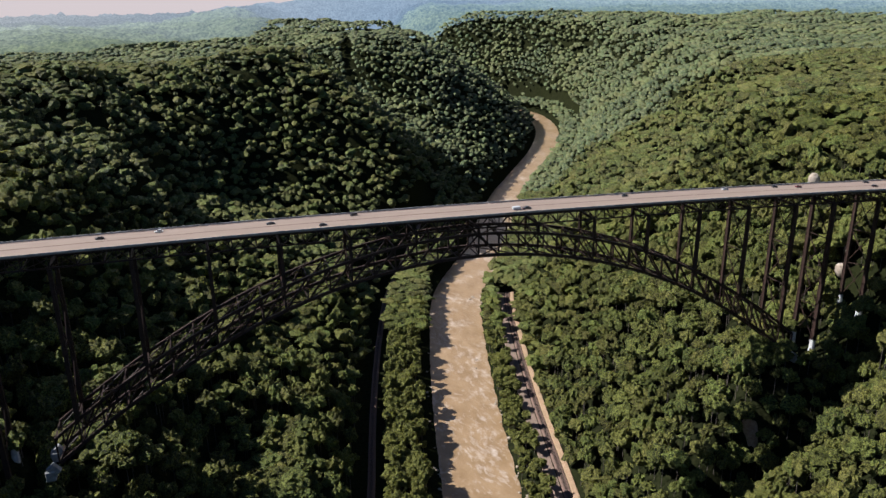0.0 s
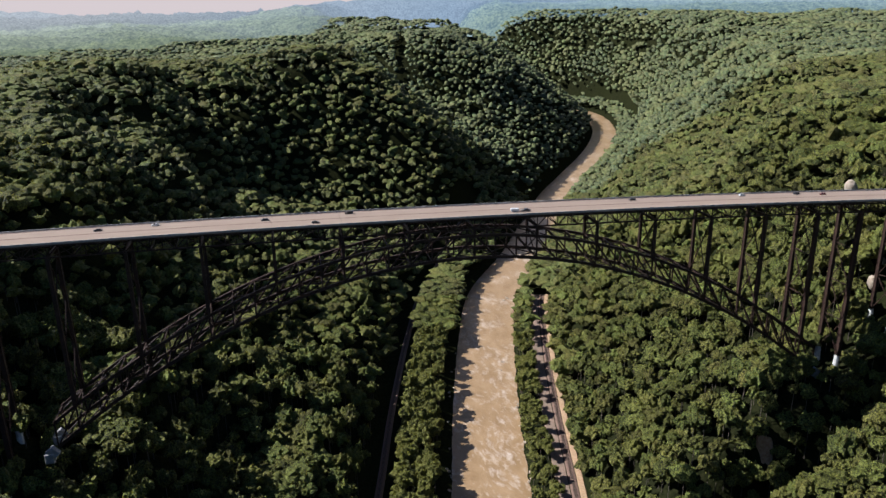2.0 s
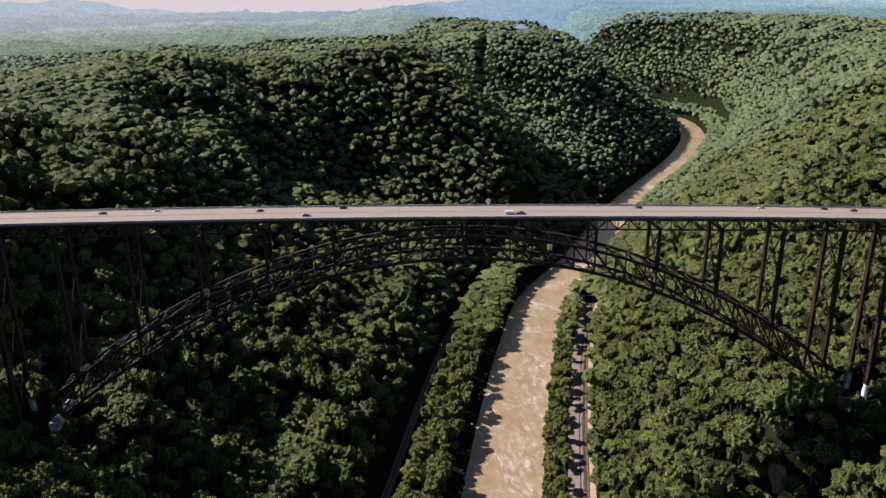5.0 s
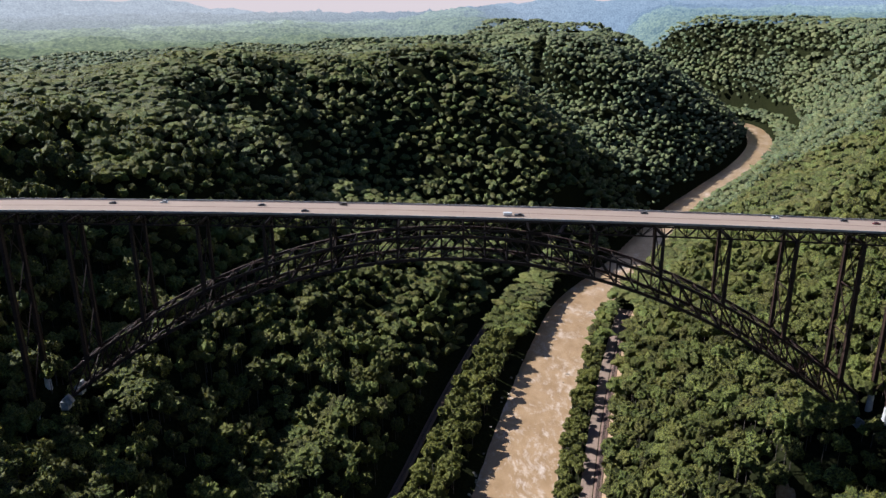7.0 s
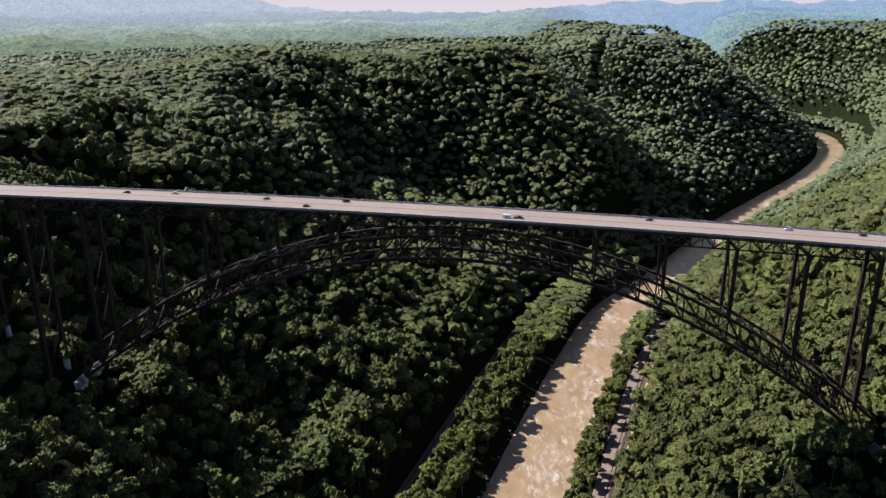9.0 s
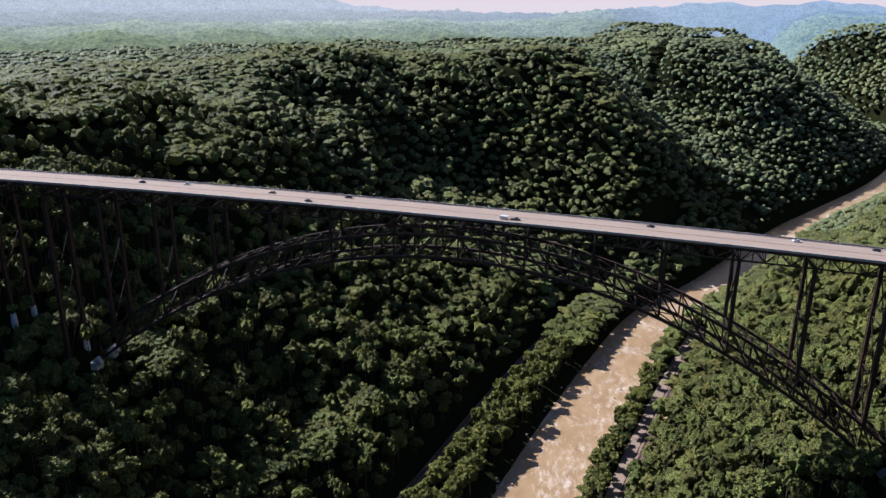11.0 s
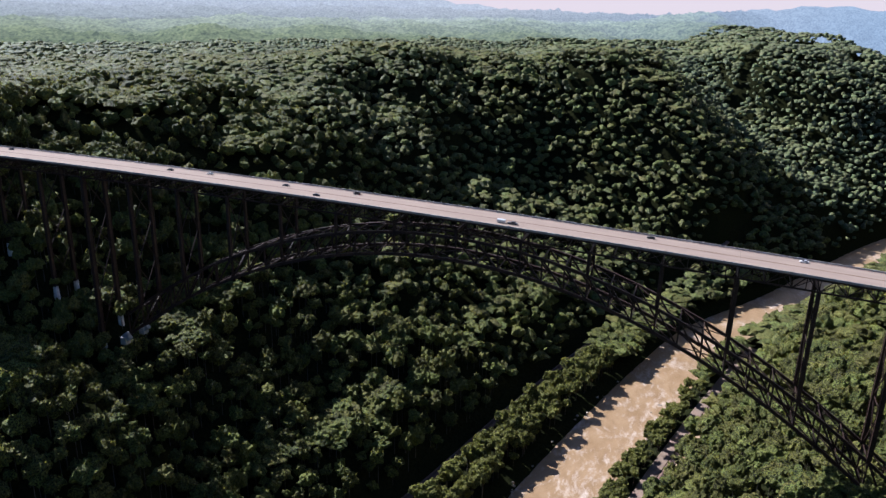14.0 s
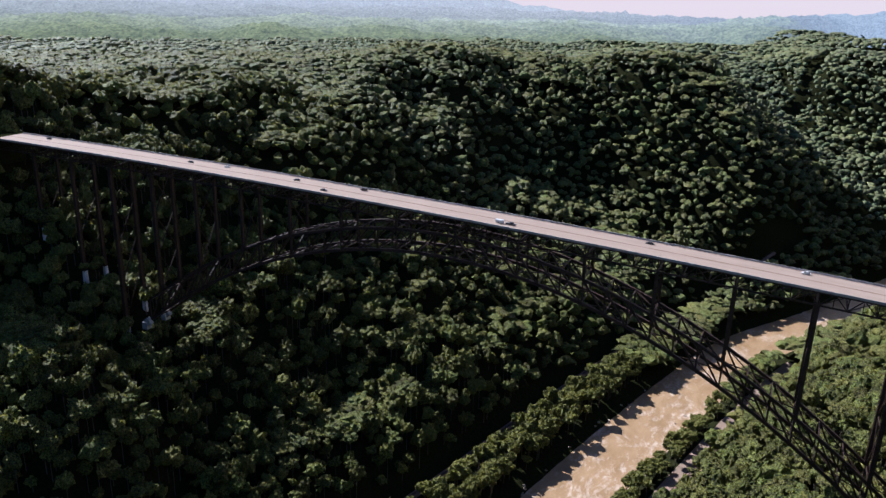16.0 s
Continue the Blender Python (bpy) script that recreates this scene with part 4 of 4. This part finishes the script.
put_rock(174, 490, (2.6, 1.8, 1.0), 602, "low tan rock in the current", "rocks in the river", z=0.0)
put_rock(120, 319, (2.4, 1.5, 1.1), 603, "low tan rock in the current", "rocks in the river", z=0.0)
put_rock(113, 300, (1.2, 0.9, 0.7), 604, "low tan rock in the current", "rocks in the river", z=0.0)
put_rock(323, 26, (4.5, 3.5, 7.0), 611, "pale pink sandstone outcrop among the trees", "sandstone outcrops", "outcrop", 0.3, z=188)
put_rock(328, 29, (4.0, 3.5, 5.0), 612, "pale pink sandstone outcrop among the trees", "sandstone outcrops", "outcrop", 0.3, z=186)
put_rock(346, 90, (6.5, 5.0, 8.0), 613, "broad pale sandstone bluff above the highway", "sandstone outcrops", "outcrop", 0.2, z=243)
put_rock(341, 40, (4.0, 3.0, 4.0), 614, "pale pink sandstone outcrop among the trees", "sandstone outcrops", "outcrop", 0.3)


def bare_patch(x0, y0, reach, seed, mat, label, category, lift=0.5):
    """An uneven patch of open ground that follows the slope."""
    q = np.random.default_rng(seed)
    bm = bmesh.new()
    rings = []
    edge = [1 + 0.22 * math.sin(a * 2 + seed) + 0.13 * math.sin(a * 5 + 1) for a in np.arange(28) * 2 * math.pi / 28]
    for k in (0.25, 0.5, 0.75, 1.0):
        ring = []
        for i, a in enumerate(np.arange(28) * 2 * math.pi / 28):
            x, y = x0 + math.cos(a) * reach[0] * k * edge[i], y0 + math.sin(a) * reach[1] * k * edge[i]
            drop = -1.5 if k == 1.0 else q.uniform(0, 0.4)
            ring.append(bm.verts.new((x, y, ground_z(x, y) + lift + drop)))
        rings.append(ring)
    mid = bm.verts.new((x0, y0, ground_z(x0, y0) + lift + 0.3))
    for i in range(28):
        j = (i + 1) % 28
        bm.faces.new((mid, rings[0][i], rings[0][j]))
        for a, b in zip(rings[:-1], rings[1:]):
            bm.faces.new((a[i], b[i], b[j], a[j]))
    me = bpy.data.meshes.new("clearing")
    bm.to_mesh(me)
    bm.free()
    me.materials.append(mat)
    return tagged(new("clearing", me), label, category, kind="structure")


bare_patch(204, -31, (5.0, 5.5), 3, SOIL, "bare orange soil slip in the forest", "soil", 1.0)
bare_patch(-1447, 1319, (75, 45), 4, SOIL, "dry straw-coloured field in the distant woods", "field", 3.0)
bare_patch(-1473, 1967, (40, 25), 5, SOIL, "pale clearing in the distant woods", "field", 3.0)


# ---- buildings far off ----
WALL = material("white_siding", ((0.70, 0.69, 0.66), (0.82, 0.81, 0.79)), 0.8, 4, 0.7)
ROOF = material("grey_shingle", ((0.16, 0.15, 0.15), (0.30, 0.29, 0.28)), 1.2, 6, 0.9)
GLASS = paint("dark_window_glass", (0.02, 0.025, 0.03), 0.1)


def house(x, y, size, turn, lift=1.0):
    h = thing("house", "white house with a grey gabled roof in a clearing", "house", "houses on the plateau")
    w, d, t = size
    bm = bmesh.new()
    box(bm, (w, d, t + 2), Matrix.Translation((0, 0, t / 2 - 1)))
    gable = [bm.verts.new(v) for v in ((-w / 2, -d / 2, t), (-w / 2, d / 2, t), (-w / 2, 0, t + d * 0.3), (w / 2, -d / 2, t), (w / 2, d / 2, t), (w / 2, 0, t + d * 0.3))]
    bm.faces.new((gable[0], gable[1], gable[2]))
    bm.faces.new((gable[3], gable[5], gable[4]))
    part("wall", bm, WALL, h)
    for side in (-1, 1):
        bm = bmesh.new()
        slope = math.atan2(d * 0.3, d / 2)
        box(bm, (w + 0.8, d * 0.64, 0.25), Matrix.Translation((0, side * d * 0.27, t + d * 0.15)) @ Matrix.Rotation(-side * slope, 4, "X"))
        part("roof", bm, ROOF, h)
    for i in range(3):
        bm = bmesh.new()
        box(bm, (1.2, 0.12, 1.4), Matrix.Translation((-w / 3 + i * w / 3, -d / 2 - 0.02, t * 0.55)))
        part("window", bm, GLASS, h)
    h.matrix_basis = pose(x, y, ground_z(x, y) + lift, 0, 0, turn)
    return h


house(815, 829, (17, 10, 5.5), 20, 6.0)
house(826, 845, (9, 7, 4), 70, 6.0)
house(-1460, 1985, (20, 12, 6), 10, 6.0)
house(-1490, 1960, (14, 9, 5), -30, 6.0)


# ---- traffic ----
TYRE = paint("tyre_rubber", (0.02, 0.02, 0.02), 0.9)
RIM = paint("alloy_rim", (0.45, 0.45, 0.46), 0.35, 0.8)
LAMP = paint("headlight_glass", (0.75, 0.75, 0.72), 0.15)
TAIL = paint("tail_light_red", (0.35, 0.02, 0.02), 0.25)


def loft(sections):
    """A closed hull through sections of (x, half width, bottom, top)."""
    bm = bmesh.new()
    rings = []
    for x, w, lo, hi in sections:
        k = min(0.18, (hi - lo) * 0.3)
        rings.append([bm.verts.new((x, y, z)) for y, z in ((-w, lo), (-w, hi - k), (-w + k, hi), (w - k, hi), (w, hi - k), (w, lo))])
    for a, b in zip(rings[:-1], rings[1:]):
        for i in range(6):
            j = (i + 1) % 6
            bm.faces.new((a[i], a[j], b[j], b[i]))
    bm.faces.new(rings[0])
    bm.faces.new(rings[-1])
    bmesh.ops.recalc_face_normals(bm, faces=bm.faces)
    return bm


def wheels(car, spots, radius=0.34):
    for x, y in spots:
        bm = bmesh.new()
        bmesh.ops.create_cone(bm, cap_ends=True, segments=14, radius1=radius, radius2=radius, depth=0.24,
                              matrix=Matrix.Translation((x, y, radius)) @ Matrix.Rotation(radians(90), 4, "X"))
        w = part("wheel", bm, TYRE, car)
        bm = bmesh.new()
        bmesh.ops.create_cone(bm, cap_ends=True, segments=10, radius1=radius * 0.62, radius2=radius * 0.62, depth=0.26,
                              matrix=Matrix.Translation((x, y, radius)) @ Matrix.Rotation(radians(90), 4, "X"))
        part("rim", bm, RIM, w)


def car(x, y, colour, name, label, style="sedan"):
    c = thing("car" if style != "pickup" else "pickup_truck", label, "car" if style != "pickup" else "pickup truck", "traffic on the bridge")
    coat = paint("car_paint_" + name, colour, 0.3)
    if style == "sedan":
        hull = ((-2.3, 0.72, 0.35, 0.75), (-2.15, 0.86, 0.25, 0.95), (-1.2, 0.9, 0.22, 1.0), (1.0, 0.9, 0.22, 0.98), (2.0, 0.86, 0.25, 0.85), (2.3, 0.7, 0.35, 0.65))
        cabin = ((-1.7, 0.72, 0.95, 1.0), (-1.0, 0.68, 0.95, 1.42), (0.2, 0.68, 0.95, 1.45), (1.05, 0.74, 0.95, 1.0))
    elif style == "suv":
        hull = ((-2.35, 0.8, 0.4, 1.0), (-2.25, 0.92, 0.3, 1.1), (-1.2, 0.95, 0.28, 1.12), (1.0, 0.95, 0.28, 1.1), (2.1, 0.92, 0.3, 1.0), (2.35, 0.75, 0.4, 0.8))
        cabin = ((-2.2, 0.78, 1.08, 1.3), (-1.9, 0.76, 1.08, 1.75), (0.4, 0.76, 1.08, 1.78), (1.2, 0.8, 1.08, 1.12))
    else:
        hull = ((-2.9, 0.9, 0.5, 1.15), (-2.8, 0.98, 0.4, 1.2), (-0.6, 0.98, 0.4, 1.2), (1.4, 0.98, 0.4, 1.2), (2.6, 0.95, 0.4, 1.1), (2.85, 0.82, 0.5, 0.9))
        cabin = ((-0.7, 0.82, 1.18, 1.3), (-0.6, 0.8, 1.18, 1.85), (0.9, 0.8, 1.18, 1.88), (1.6, 0.84, 1.18, 1.22))
    body = part("body", loft(hull), coat, c)
    part("windows", loft(cabin), GLASS, c)
    roof = cabin[1], cabin[2]
    part("roof", loft([(roof[0][0] - 0.05, roof[0][1] + 0.01, roof[0][3] - 0.05, roof[0][3] + 0.02), (roof[1][0] + 0.05, roof[1][1] + 0.01, roof[1][3] - 0.05, roof[1][3] + 0.02)]), coat, c)
    nose = hull[-1][0]
    for side in (-1, 1):
        bm = bmesh.new()
        box(bm, (0.12, 0.35, 0.16), Matrix.Translation((nose - 0.06, side * 0.55, hull[-1][3] - 0.12)))
        part("headlight", bm, LAMP, c)
        bm = bmesh.new()
        box(bm, (0.1, 0.3, 0.18), Matrix.Translation((hull[0][0] + 0.03, side * 0.58, hull[0][3] - 0.14)))
        part("tail_light", bm, TAIL, c)
    f = hull[-2][0] - 0.65
    k = hull[1][0] + 0.75
    wheels(c, ((f, -0.82), (f, 0.82), (k, -0.82), (k, 0.82)), 0.38 if style != "sedan" else 0.33)
    pitch = math.degrees(math.atan(-0.0272 - 2 * 4.16e-5 * x))
    lie = deck_z(x) + 0.16 * (1 - abs(y) / HALF) + 0.012
    c.matrix_basis = pose(x, y, lie, 0, -pitch, 0 if y < 0 else 180) if y < 0 else pose(x, y, lie, 0, pitch, 180)
    return c


def trailer(x, y):
    c = thing("trailer", "pale box trailer behind a pickup truck", "trailer", "traffic on the bridge")
    part("body", loft(((-2.6, 1.0, 0.6, 1.9), (-2.5, 1.05, 0.55, 2.1), (2.2, 1.05, 0.55, 2.1), (2.4, 0.95, 0.6, 1.9))), paint("trailer_paint", (0.6, 0.6, 0.58), 0.4), c)
    bm = bmesh.new()
    box(bm, (1.5, 0.1, 0.1), Matrix.Translation((3.0, 0, 0.6)))
    part("drawbar", bm, RAIL, c)
    wheels(c, ((-0.3, -0.95), (-0.3, 0.95)), 0.36)
    c.matrix_basis = pose(x, y, deck_z(x) + 0.1, 0, 1.6, 0)


car(-357, 7.6, (0.03, 0.03, 0.035), "night", "dark saloon car on the highway deck")
car(-212, 4.6, (0.02, 0.02, 0.025), "black", "black saloon car on the highway deck")
car(-182, 7.6, (0.62, 0.60, 0.57), "cream", "cream-white saloon car on the highway deck")
car(-121.7, 4.2, (0.05, 0.05, 0.055), "slate", "dark grey saloon car on the highway deck")
car(-93.4, -6.9, (0.025, 0.025, 0.03), "coal", "black saloon car on the highway deck")
car(-72.8, 8.2, (0.03, 0.025, 0.025), "ebony", "black four-wheel-drive car on the highway deck", "suv")
car(33.0, -6.0, (0.04, 0.045, 0.055), "ink", "dark pickup truck towing a pale trailer", "pickup")
trailer(26.2, -6.0)
car(109.8, 7.6, (0.03, 0.03, 0.03), "soot", "black saloon car on the highway deck")
car(189.6, 8.4, (0.6, 0.59, 0.57), "bone", "white saloon car on the highway deck")
car(231, 7.8, (0.025, 0.025, 0.03), "jet", "black saloon car on the highway deck")
car(249, 4.6, (0.12, 0.02, 0.02), "wine", "dark red saloon car on the highway deck")
car(310, -4.0, (0.03, 0.03, 0.035), "pitch", "dark four-wheel-drive car on the highway deck", "suv")
car(314, 8.2, (0.04, 0.04, 0.045), "graphite", "dark grey saloon car on the highway deck")
